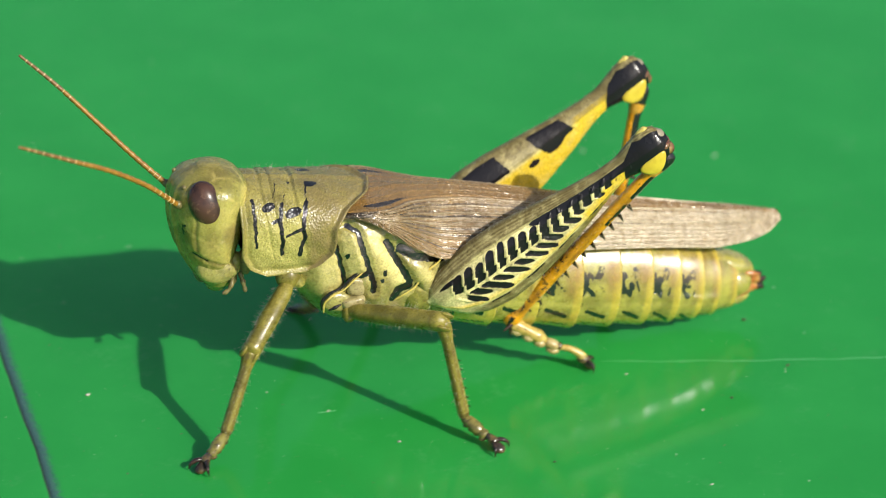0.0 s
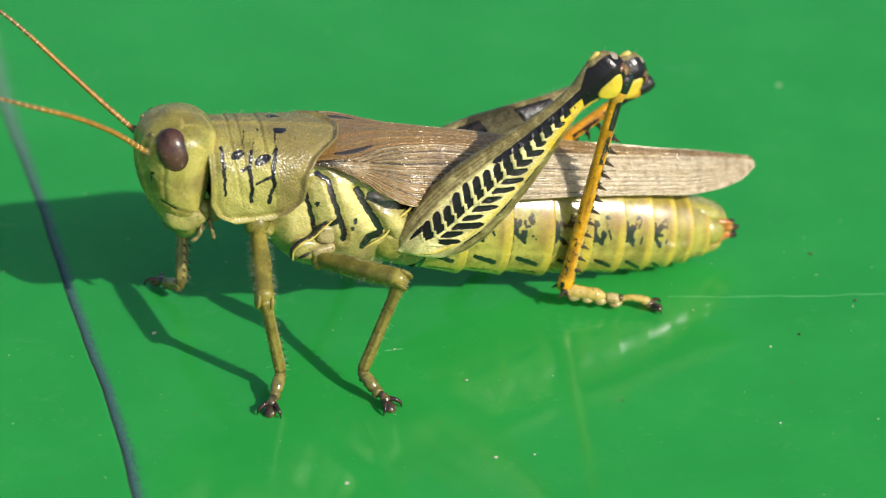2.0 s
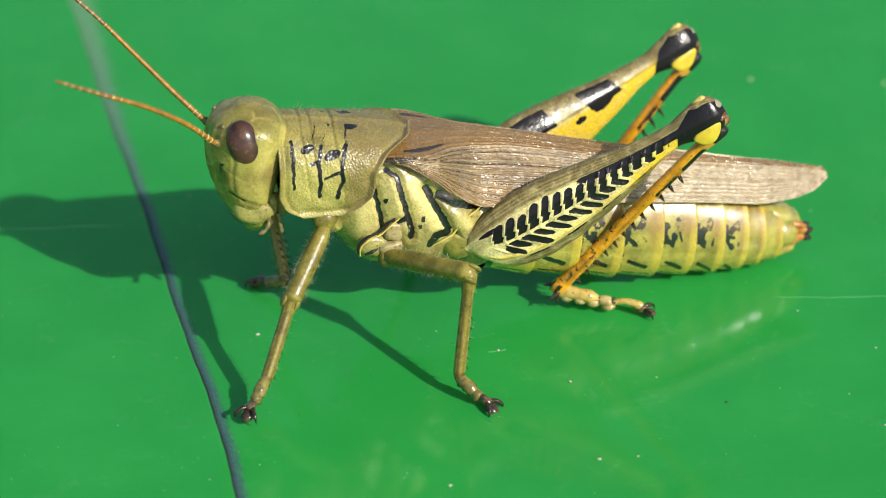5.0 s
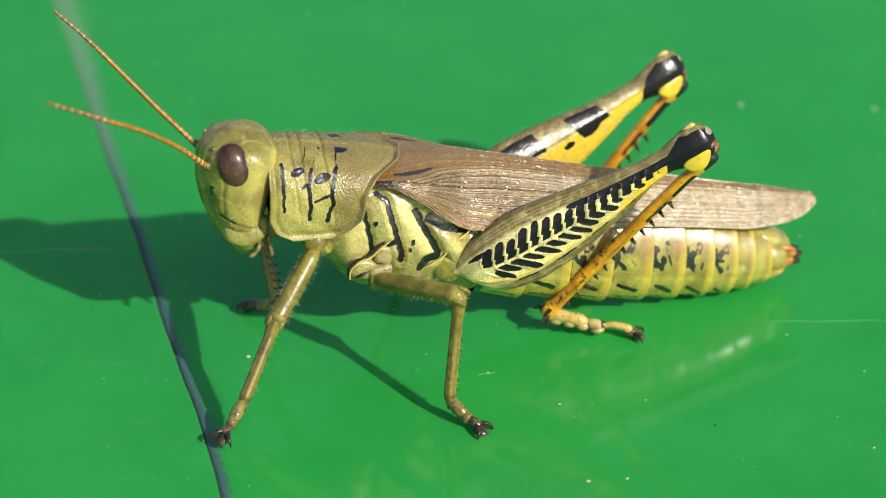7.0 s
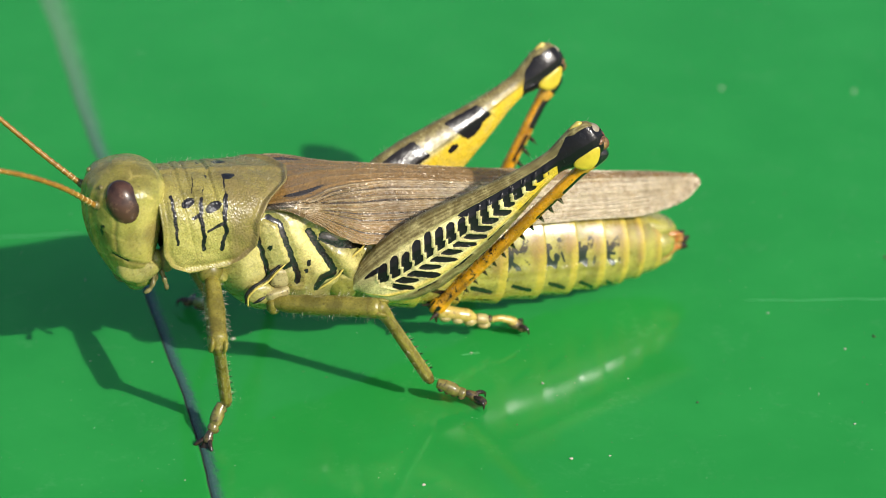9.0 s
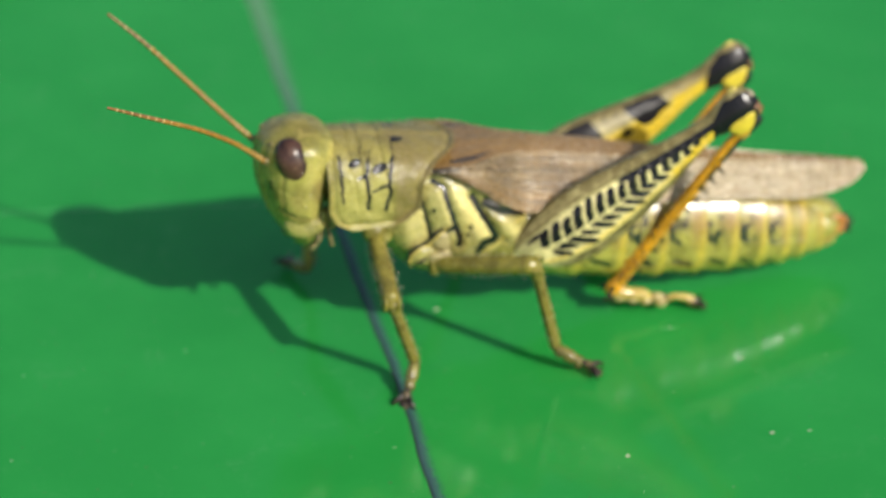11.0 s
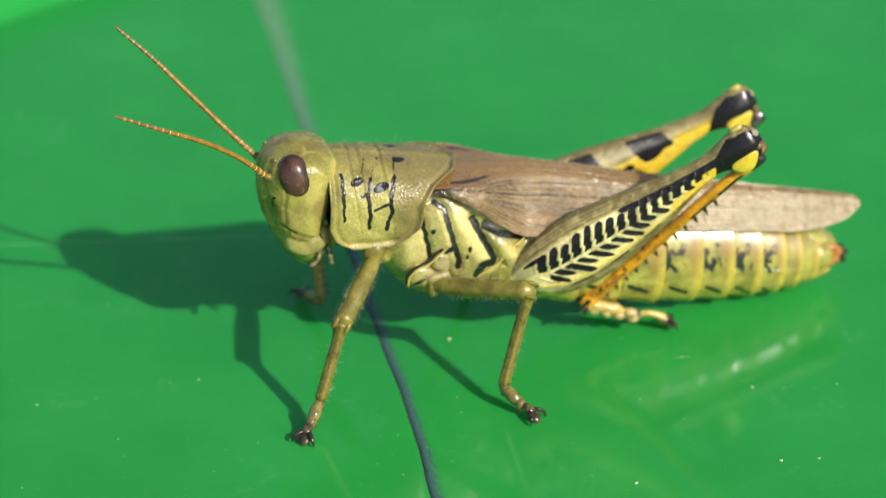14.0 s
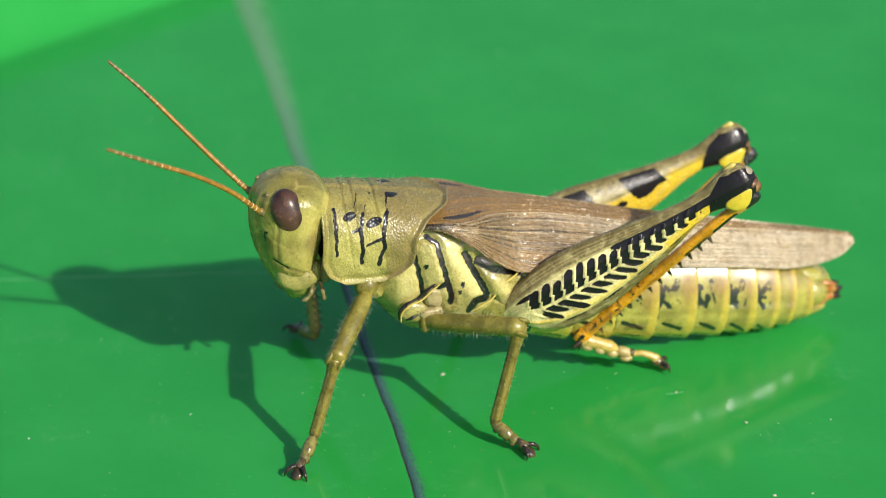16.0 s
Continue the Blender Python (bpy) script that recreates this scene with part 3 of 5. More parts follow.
        C[0] = pts[0]
        C[-1] = pts[-1]
        mid = 17
        low = surf("antenna", antenna_grid(C[: mid + 1], 0.19, 0.15), ANTENNA, head, label="thin orange jointed feeler")
        surf("antenna_tip", antenna_grid(C[mid:], 0.15, 0.09), TIP, low)
        for i in range(1, 24):
            dr = C[i + 1] - C[i - 1]
            dr /= np.linalg.norm(dr)
            r = np.interp(i, [0, 24], [0.185, 0.104])
            surf("joint_ring", sweep(np.stack([C[i] - dr * 0.035, C[i], C[i] + dr * 0.035]), (r * 1.02, r * 1.09, r * 1.02), 10, 6), RING, low)
    hairs_on(head, 130, 0.35, head, 17, lambda V, N: (N[:, 0] < -0.2) & (V[:, 2] < 0.0145), width=0.007)
    return head


def antenna_grid(C, r0, r1):
    n = (len(C) - 1) * 8 + 1
    t = np.linspace(0, len(C) - 1, n)
    pts = np.stack([np.interp(t, np.arange(len(C)), C[:, k]) for k in range(3)], -1)
    r = np.interp(t, [0, len(C) - 1], [r0, r1]) * (1 - 0.10 * np.abs(np.cos(np.pi * t)) ** 4 * 1.6)
    P = sweep(pts, r, 12, n)
    return P


THORAX_X = [-6.5, -5, -3.5, -2, -0.5, 1, 3, 5, 7, 9]


def build_thorax():
    xs = np.linspace(-6.4, 8.6, 190)
    cz = sm(xs, THORAX_X, [12.2, 11.6, 10.6, 9.8, 9.5, 9.4, 9.2, 8.8, 8.0, 7.0], 0.6)
    rz = sm(xs, THORAX_X, [2.0, 2.6, 3.2, 4.0, 4.5, 4.9, 4.9, 4.6, 4.1, 3.6], 0.6)
    ry = sm(xs, THORAX_X, [2.0, 2.4, 2.75, 3.15, 3.55, 3.8, 3.85, 3.7, 3.4, 3.1], 0.6)
    P = loft(xs, 0, cz, ry, rz, 260, 2.35)
    x, z = side_view(P, -3.9)
    x = x + 0.03 * np.sin(z * 7 + x) + 0.02 * np.sin(z * 17)
    ink = np.zeros(x.shape)
    groove = np.zeros(x.shape)
    for pts, wd in (
        (((-1.34, 11.9), (-1.0, 10.48), (-0.73, 9.31), (-0.70, 8.59)), 0.29),
        (((-0.7, 13.17), (0.09, 12.5), (0.43, 11.16), (0.78, 10.02), (1.14, 8.75), (1.17, 8.1)), 0.37),
        (((-0.45, 8.85), (0.15, 9.2), (0.75, 9.45)), 0.40),
        (((2.03, 11.6), (2.65, 10.2), (3.11, 9.31), (3.6, 8.36)), 0.44),
        (((3.0, 9.5), (3.6, 8.5)), 0.42),
        (((2.9, 10.95), (3.92, 10.2), (5.66, 9.75)), 0.60),
        (((2.55, 7.30), (3.0, 7.8), (3.5, 8.0)), 0.58),
        (((-2.0, 7.6), (-1.85, 8.2), (-0.98, 8.45), (-0.65, 8.65)), 0.2),
        (((4.0, 8.1), (4.4, 7.2), (4.7, 6.6)), 0.30),
    ):
        ink = np.maximum(ink, stroke(x, z, pts, wd))
        groove = np.maximum(groove, stroke(x, z, pts, wd * 1.5, 0.3))
    for c in ((1.88, 9.25), (1.73, 8.78), (-0.6, 10.9)):
        ink = np.maximum(ink, spot(x, z, c, 0.14, 0.2))
    pale = stroke(x, z, ((1.0, 12.2), (1.5, 11.2), (2.3, 9.8), (3.3, 7.9)), 1.0, 0.5)
    pale = np.maximum(pale, 0.7 * stroke(x, z, ((4.2, 9.3), (4.9, 8.6)), 0.7, 0.4))
    pale = np.maximum(pale, 0.4 * band(x, -2.5, 1.0, 0.6) * band(z, 8.8, 12.5, 0.8))
    puff = 0.16 * np.sin((x + 0.35 * z) * 1.9) + 0.10 * pale - 0.22 * groove
    n = P - np.stack([P[..., 0], np.zeros(x.shape), np.repeat(cz[:, None], P.shape[1], 1)], -1)
    n /= np.linalg.norm(n, axis=-1, keepdims=True) + 1e-9
    P = P + n * puff[..., None]
    P[..., 2] = np.minimum(P[..., 2], 12.9 - 0.12 * np.abs(P[..., 0]))
    P[..., 1] *= 1 - 0.22 * np.clip((P[..., 2] - 10.4 + 0.25 * (P[..., 0] - 4)) / 1.6, 0, 1) * np.clip((P[..., 0] - 2.2) / 1.5, 0, 1)
    brown = 0.5 * band(z, 3, 7.2, 1.0)
    th = surf("thorax", P, PLATE, hopper, (ink, pale, brown), label="pale yellow thorax plates with black seams")
    hairs_on(th, 260, 0.45, hopper, 5, lambda V, N: (V[:, 2] < 8.2) & (N[:, 2] < 0.25), width=0.008)
    for s in (-1, 1):
        # ribbed leg sockets
        surf("fore_coxa", blob((-4.15, 2.75 * s, 9.35), (0.8, 0.75, 0.85), (0, 12, 0)), LEG, hopper)
        surf("fore_coxa_fold", blob((-3.7, 2.65 * s, 9.05), (0.75, 0.7, 0.5), (0, 30, 0)), SKIN, hopper)
        surf("mid_coxa", blob((-1.1, 3.1 * s, 7.45), (0.95, 0.62, 0.75), (0, 14, 0), power=3.0), PLATE, hopper)
        surf("mid_coxa_fold", blob((0.15, 3.35 * s, 8.4), (0.60, 0.42, 0.62), (0, 14, 0), power=4.0), COXA, hopper)
        surf("coxa_ring", blob((-0.1, 3.45 * s, 7.4), (0.80, 0.52, 0.34), (0, -6, 0), power=3.4), COXA, hopper)
        surf("mid_trochanter", blob((-0.45, 3.75 * s, 6.65), (0.42, 0.5, 0.55), power=2.4), LEG, hopper)
        lip = np.array(((-2.0, 3.45, 6.7), (-2.05, 3.6, 7.55), (-1.5, 3.68, 8.08), (-0.74, 3.68, 8.34), (-0.23, 3.72, 8.9), (0.48, 3.7, 9.45)))
        surf("coxa_lip", sweep(lip * (1, s, 1), (0.05, 0.07, 0.075, 0.06, 0.07, 0.04), 10, 40), YELLOW_EDGE, hopper)
        surf("coxa_groove", sweep((lip + (-0.12, -0.05, 0.17)) * (1, s, 1), (0.04, 0.10, 0.10, 0.06, 0.09, 0.03), 10, 40), INK, hopper)
        surf("coxa_slit", sweep(np.array(((-1.75, 3.62, 7.0), (-1.35, 3.72, 7.2), (-0.9, 3.72, 7.4))) * (1, s, 1), (0.04, 0.13, 0.05), 8, 20), INK, hopper)
        for line in (((2.6, 3.5, 7.0), (3.15, 3.72, 7.42), (3.95, 3.78, 7.9), (4.25, 3.78, 8.4), (4.85, 3.78, 9.1), (5.5, 3.76, 9.5), (6.0, 3.6, 10.2)),):
            surf("plate_lip", sweep(np.array(line) * (1, s, 1), (0.04, 0.075, 0.075, 0.065, 0.085, 0.07, 0.03), 10, 50), YELLOW_EDGE, hopper)
        surf("hind_coxa", blob((4.6, 3.0 * s, 7.0), (1.2, 0.85, 1.3), (0, 20, 0)), SKIN, hopper)
        surf("neck_fold", blob((-6.7, 1.9 * s, 10.4), (0.45, 0.7, 0.9)), MOUTH, hopper)
    return th


WX = [-2.6, 0.5, 3.7, 7.5, 11.4, 15.3, 19.3, 23.3, 27.3, 29.6, 30.6, 30.9]


def build_wing(s):
    """A folded leathery forewing; s is the side."""
    nu, nv = 300, 340
    t = np.linspace(0, 1, nu)
    xs = -2.6 + 33.5 * (1 - (1 - t) ** 1.15)
    k = np.linspace(0, 1, nv)
    zt = sm(xs, WX, [13.5, 13.65, 13.52, 12.88, 11.98, 11.05, 10.15, 9.4, 8.65, 8.15, 7.9, 7.7], 0.5)
    zl = sm(xs, [-2.6, 0.3, 1.2, 2.6, 4, 5.6, 8.2, 12, 16.7, 21.4, 25.4, 28.2, 30, 30.6, 30.9], [13.2, 13.2, 12.8, 11.85, 10.7, 9.8, 9.45, 9.0, 8.3, 7.55, 6.85, 6.75, 7.0, 7.3, 7.6], 0.35)
    yl = sm(xs, [-2.6, 0, 2, 6, 12, 20, 26, 29.5, 30.6, 30.9], [2.5, 3.3, 3.9, 4.0, 3.3, 2.55, 2.05, 1.35, 0.75, 0.35], 0.8)
    a = k * np.pi / 2
    # a narrow flat back, a crease, then the slanting side
    crease = 0.20
    drop = sm(xs, [-2.6, 2, 8, 20, 31], [0.22, 0.22, 0.26, 0.22, 0.12], 0.5)
    yd = np.maximum(yl - (zt - drop - zl) * sm(xs, [-2.6, 1, 4, 8, 31], [0.30, 0.42, 0.70, 0.82, 0.85], 0.5), 0.26 * yl)
    q1 = np.clip(k / crease, 0, 1)[None]
    q2 = np.clip((k - crease) / (1 - crease), 0, 1)[None]
    swell = 0.20 * np.sin(np.pi * q2) * (np.clip((yl - 0.5) / 2, 0, 1) * np.clip((xs - 0.5) / 3, 0, 1))[:, None]
    Y = yd[:, None] * q1 + (yl - yd)[:, None] * q2 + 0.8 * swell
    Z = zt[:, None] - drop[:, None] * q1**1.6 - (zt - drop - zl)[:, None] * q2 + 0.55 * swell
    Y = Y - 0.12 * np.exp(-((k / 0.04) ** 2))[None]
    # long veins fan out from the root
    X = np.repeat((xs - 0.4 * np.clip((xs - 20) / 11, 0, 1))[:, None], nv, 1)
    K = np.repeat(k[None], nu, 0)
    root = 0.46
    open_ = np.clip((X + 2.5) / 10.0, 0.28, 1) ** 0.5
    fan = (root + (K - root) / np.where(K > 0.22, open_, 1.0)) * 12.5 + 0.5 * np.sin(X * 0.12 + K * 3)
    vein = np.exp(-(((fan % 1) - 0.5) / 0.13) ** 2)
    heavy = np.exp(-(((K - 0.40 - 0.05 * X / 30) / 0.012) ** 2)) + np.exp(-(((K - 0.54 + 0.02 * X / 30) / 0.012) ** 2)) + np.exp(-(((K - 0.205) / 0.010) ** 2)) + np.exp(-(((K - 0.30 - 0.03 * X / 30) / 0.010) ** 2)) + np.exp(-(((K - 0.47) / 0.010) ** 2))
    up = 0.075 * vein * np.where(K < 0.19, 0.55, 1.0) + 0.07 * np.clip(heavy, 0, 1) + 0.02 * np.sin(X * 0.7 + K * 5) + 0.003 * np.sin(X * 5.3 + 9 * K)
    Y = Y + up * np.sin(a)[None]
    Z = Z + up * np.cos(a)[None] + (-0.04 if s > 0 else 0.0)
    P = np.stack([X, s * Y, Z], -1)
    xv, zv = side_view(P, -3.6)
    ink = spot(xv, zv, (0.05, 13.95), 1.25, 0.62, -12, 0.5) * (K > 0.22) * 0.95
    ink = np.maximum(ink, stroke(xv, zv, ((0.4, 13.75), (3.0, 13.2), (7.0, 12.5), (13, 11.6)), 0.11, 0.12) * 0.72)
    ink = np.maximum(ink, stroke(xv, zv, ((0.4, 13.6), (2.2, 12.9), (5.0, 12.0), (9, 11.2)), 0.10, 0.12) * 0.66)
    ink = np.maximum(ink, stroke(xv, zv, ((1.5, 14.1), (6, 13.6), (14, 12.5)), 0.12, 0.14) * 0.6)
    ink = np.maximum(ink, spot(X, K, (2.2, 0.15), 1.5, 0.014, 0, 0.6) * 0.9)
    ink = np.maximum(ink, 0.30 * band(X, 29.6, 31, 0.5))
    # the dark cells between the veins, strongest towards the root
    seam_line = np.exp(-((((fan + 0.5) % 1) - 0.5) / 0.19) ** 2)
    ink = np.maximum(ink, seam_line * band(K, 0.23, 0.97, 0.03) * np.clip(1.0 - X / 50, 0.35, 1) * (0.75 + 0.25 * np.sin(np.floor(fan + 0.5) * 2.4)))
    # veins kept pale, partly to paint in their glints
    pale = np.clip(vein * 0.75 + heavy * 0.9, 0, 1) * np.clip((X - 1) / 13, 0.42, 1)
    # sheen of the sun on the rear half, painted as pale colour
    pale = np.maximum(pale * (K > 0.19), band(K, 0.24, 1.2, 0.05) * np.clip((X - 8) / 12, 0.0, 0.75))
    brown = band(K, -0.1, 0.19, 0.03) * np.clip((27 - X) / 10, 0.3, 1) * (0.7 + 0.3 * np.sin(K * 150 + 0.3 * X))
    brown = np.maximum(brown, 0.6 * band(K, 0.72, 1.1, 0.08) * np.clip((14 - X) / 6, 0, 1))
    ob = surf("wing", P, WING, hopper, (ink, pale, brown), (X, K, 0 * K), wrap=False, label="folded leathery brown forewing with pale veins and sheen painted into its rear")
    sol = ob.modifiers.new("thickness", "SOLIDIFY")
    sol.thickness = 0.00009
    if s < 0:
        hairs_on(ob, 60, 0.35, hopper, 8, lambda V, N: (np.abs(V[:, 1]) < 1.0) & (V[:, 0] < 14) & (V[:, 0] > 2), width=0.007)
    return ob


ABX = [7, 8.5, 11.7, 15.7, 19.7, 23.7, 26, 27.5, 28.6]
ABZ = [6.9, 6.6, 6.05, 5.25, 4.65, 3.85, 3.35, 2.95, 2.6]
ABRZ = [3.5, 3.6, 3.65, 3.6, 3.45, 2.95, 2.35, 1.7, 0.9]
ABRY = [3.0, 3.05, 3.05, 3.0, 2.9, 2.6, 2.1, 1.5, 0.8]
PIVOT = (8.0, 0.0, 8.0)


def build_abdomen():
    """The abdomen swings a little about its root: all its parts hang on one core."""
    p0 = np.array(PIVOT)
    xs = np.linspace(7.0, 28.4, 60)
    core = surf("abdomen", loft(xs, 0, sm(xs, ABX, ABZ, 0.5), sm(xs, ABX, ABRY, 0.5) * 0.9, sm(xs, ABX, ABRZ, 0.5) * 0.9, 40) - p0, BELLY, hopper, label="yellow-green ringed abdomen with black dashes")
    core.location = p0 * MM
    cuts = [7.0, 9.8, 12.7, 15.6, 18.3, 20.6, 22.65, 24.4, 25.7, 27.2]
    for i, (x0, x1) in enumerate(zip(cuts[:-1], cuts[1:])):
        nv, nu = 150, 60
        xs = np.linspace(x0 - 0.25, x1 + 0.18, nu)
        cz = sm(xs, ABX, ABZ, 0.5)
        t = (xs - x0) / (x1 - x0)
        flare = 0.975 + 0.075 * np.clip(t, 0, 1.2) ** 1.6
        flare[-4:] -= (0.006, 0.02, 0.05, 0.11)
        P = loft(xs, 0, cz, sm(xs, ABX, ABRY, 0.5) * flare, sm(xs, ABX, ABRZ, 0.5) * flare, nv, 2.12)
        x, z = side_view(P, -2.6)
        zc = np.interp(x, ABX, ABZ)
        tt = np.repeat(t[:, None], nv, 1)
        # soft fold between back plate and belly plate, and a slight slant of the joints
        h = P[..., 2] - cz[:, None]
        P[..., 0] += 0.16 * h / 3.0
        lateral = np.exp(-(((h + 0.75) / 0.22) ** 2)) * (np.abs(P[..., 1]) > 1)
        P[..., 1] *= 1 - 0.012 * lateral
        ink = np.zeros(x.shape)
        rng = np.random.default_rng(40 + i)
        if i < 7:
            L = x1 - x0
            dz = -0.35 - 0.02 * i
            ink = np.maximum(ink, stroke(x, z - zc, ((x0 + 0.25 * L, -1.15 + dz), (x0 + 0.70 * L, -1.55 + dz)), 0.34 - 0.02 * i, 0.10))
            b = 0.25
            for j in range(7):
                ink = np.maximum(ink, spot(x, z - zc, (x0 + L * rng.uniform(0.10, 0.42), b + 0.15 + rng.uniform(-0.65, 0.75)), rng.uniform(0.10, 0.22), rng.uniform(0.12, 0.35), rng.uniform(-40, 40), 0.3))
            ink = np.maximum(ink, stroke(x, z - zc, ((x0 + 0.10 * L, 1.3), (x0 + 0.14 * L, 0.3), (x0 + 0.38 * L, -0.35)), 0.28, 0.15))
            ink = np.maximum(ink, stroke(x, z - zc, ((x0 + rng.uniform(0.5, 0.68) * L, rng.uniform(0.1, 0.7)), (x0 + 0.64 * L, rng.uniform(-0.2, 0.1))), rng.uniform(0.08, 0.2), 0.15))
        ink = np.maximum(ink, 0.62 * band(tt, -0.2, 0.085, 0.05))
        ink = np.maximum(ink, spot(x, z - zc, (x0 + 0.5 * (x1 - x0), 1.35), 0.35, 0.55, 0, 0.7) * (0.55 if 1 < i < 7 else 0))
        pale = np.maximum(band(tt, 0.82, 1.3, 0.06), 0.8 * band(h, -9, -2.2, 0.4))
        brown = 0.5 * band(h, 0.7, 4, 0.9) * (0.5 + 0.5 * np.sin(tt * 5 + i)) + 0.75 * band(tt, 0.62, 0.95, 0.2) * band(h, -0.6, 2.4, 0.8) * (0.3 + 0.7 * rng.random())
        # black line low on the belly: its bottom shadow, painted in
        ink = np.maximum(ink, stroke(x, h, ((x0 + 0.15 * (x1 - x0), -2.7), (x0 + 0.8 * (x1 - x0), -2.75)), 0.16, 0.15) * (0.75 if i < 7 else 0))
        surf("abdomen_segment", P - p0, BELLY, core, (ink, pale, brown))
    # the end plates and the toothed egg-laying valves
    for s in (-1, 1):
        surf("end_plate", blob(np.array((27.3, 0.62 * s, 3.3)) - p0, (1.35, 1.05, 1.05), (0, 18, 8 * s)), BELLY, core)
        surf("end_fold", sweep(np.array(((26.5, 1.55 * s, 3.9), (27.1, 1.6 * s, 3.2), (27.0, 1.5 * s, 2.6))) - p0, (0.10, 0.16, 0.06), 10, 20), INK, core)
        surf("cercus", sweep(np.array(((27.9, 0.9 * s, 3.9), (28.6, 1.05 * s, 3.8), (29.2, 1.0 * s, 3.6))) - p0, (0.25, 0.22, 0.05)), VALVE, core)
        for line, r in ((((27.5, 0.35, 3.7), (28.7, 0.4, 3.2), (29.45, 0.38, 2.85), (29.95, 0.35, 3.0)), (0.95, 0.66, 0.30, 0.03)), (((27.3, 0.35, 2.4), (28.6, 0.4, 2.5), (29.35, 0.38, 2.45), (29.85, 0.36, 2.2)), (0.90, 0.60, 0.28, 0.03))):
            pts = np.array(line) * (1, s, 1) - p0
            v = surf("valve", sweep(pts, r, 14, 30), VALVE, core, label="reddish pointed valve with a dark tip")
            surf("valve_tip", sweep(np.stack([pts[2] * 0.75 + pts[1] * 0.25, pts[2], pts[3]]), (0.30, 0.28, 0.2, 0.02), 12, 16), CLAW, v)
    surf("lower_plate", blob(np.array((26.9, 0, 2.0)) - p0, (1.9, 1.2, 0.7), (0, 6, 0)), BELLY, core)
    surf("upper_plate", blob(np.array((27.2, 0, 4.35)) - p0, (1.8, 1.2, 0.72), (0, 22, 0), power=2.6), BELLY, core, label="tan end plate")
    hairs_on(core, 120, 0.6, core, 12, lambda V, N: N[:, 2] < -0.2, width=0.008)
    return core


# ---- legs: every joint is built along +x from its own hinge ----


def build_hind_femur(s, length):
    """The thick jumping thigh; s is the side whose face carries the chevrons."""
    nu, nv = 420, 200
    xs = np.linspace(-0.7, length + 1.0, nu)
    sc = length / 16.83
    T = np.array([-0.7, -0.2, 0.8, 2.2, 4, 6, 8.5, 11, 13, 14.3, 15.4, 16.4, 17.3, 17.75, 17.83]) * (length / 16.83)
    up = sm(xs, T, [0.1, 0.7, 1.30, 1.75, 1.92, 1.82, 1.45, 1.06, 0.86, 0.88, 1.25, 1.6, 1.5, 0.85, 0.1], 0.3) * 0.93
    dn = sm(xs, T, [0.1, 1.15, 2.6, 3.5, 3.85, 3.65, 2.95, 2.05, 1.2, 0.85, 1.12, 1.35, 1.25, 0.75, 0.1], 0.3) * 0.93
    th = sm(xs, T, [0.1, 0.5, 0.85, 1.1, 1.2, 1.15, 0.98, 0.78, 0.64, 0.60, 0.80, 0.92, 0.85, 0.5, 0.1], 0.3)
    bow = sm(xs, [0, 5, 12, 17], [0.0, 0.25, 0.25, 0.35], 1.0)
    a = np.linspace(0, 2 * np.pi, nv, endpoint=False)
    ca, sa = np.cos(a), np.sin(a)
    e = 2 / 2.5
    Zn = np.sign(sa) * np.abs(sa) ** 0.9
    Yn = np.sign(ca) * np.abs(ca) ** e
    H = np.where(Zn[None] > 0, up[:, None], dn[:, None])
    Xr = np.repeat(xs[:, None], nv, 1)
    X = Xr / sc
    C = np.repeat(Zn[None], nu, 0)
    outer = (ca * s > 0)[None] & np.ones((nu, 1), bool)
    # chevron field on the outer face: arms run back towards the knee
    pitch = 0.84
    c0 = -0.16
    ht = C * H
    ap = c0 * H
    arm = np.where(ht > ap, (ht - ap) * 0.62, (ap - ht) * 0.95)
    ph = ((X - arm) / pitch) % 1.0
    lim = 0.10 * np.cos(((X - arm) / pitch) * 2 * np.pi) + np.random.default_rng(4).uniform(-0.25, 0.3, 40)[np.clip(((X - arm) / pitch).astype(int) + 4, 0, 19) + np.where(ht > ap, 20, 0)]
    fade = band(X, 1.0, 13.6, 0.8) * band(C + np.sign(C - c0) * lim * 0.4, -0.53 + 0.06 * (X - 9).clip(0, 4), 0.50, 0.09)
    gap = np.maximum(np.clip((np.abs(ht - ap) - 0.06) / 0.10, 0, 1), np.clip((X - 6.5) / 2.0, 0, 1))
    jit = np.random.default_rng(9).uniform(-0.09, 0.07, 40)[np.clip(((X - arm) / pitch).astype(int) + 4, 0, 19) + np.where(ht > ap, 20, 0)]
    duty = np.where(ht > ap, 0.73, 0.74) + jit - 0.04 * np.clip((X - 6) / 3, 0, 1) + 0.02 * np.clip((X - 9.5) / 3, 0, 1)
    bar = np.clip((duty / 2 - np.abs(ph - 0.5)) / 0.16 + 0.5, 0, 1)
    chev = bar * fade * gap
    # the first pale patch near the hip
    chev *= 1 - band(X, -1, 1.6, 0.5) * (ht < ap)
    ridge = 0.10 * (1 - bar) * fade * gap + 0.13 * np.exp(-(((C - 0.68) / 0.05) ** 2)) + 0.13 * np.exp(-(((C + 0.58) / 0.045) ** 2))
    ridge = ridge * band(X, 0.6, 14.0, 0.8) * outer
    Y = (th[:, None] * (1 - 0.38 * np.clip((C - 0.25) / 0.75, 0, 1)) + ridge) * Yn[None]
    Z = H * C + bow[:, None]
    # marks
    topdark = band(X, 7.4, 14.8, 1.2) * band(C, 0.12 + 0.06 * (12.5 - X).clip(-4, 5), 0.62, 0.10)
    crescent = stroke(X, ht, ((14.75, -0.75), (14.95, -0.2), (15.3, 0.25), (16.0, 0.62), (17.0, 0.6)), 1.2, 0.16)
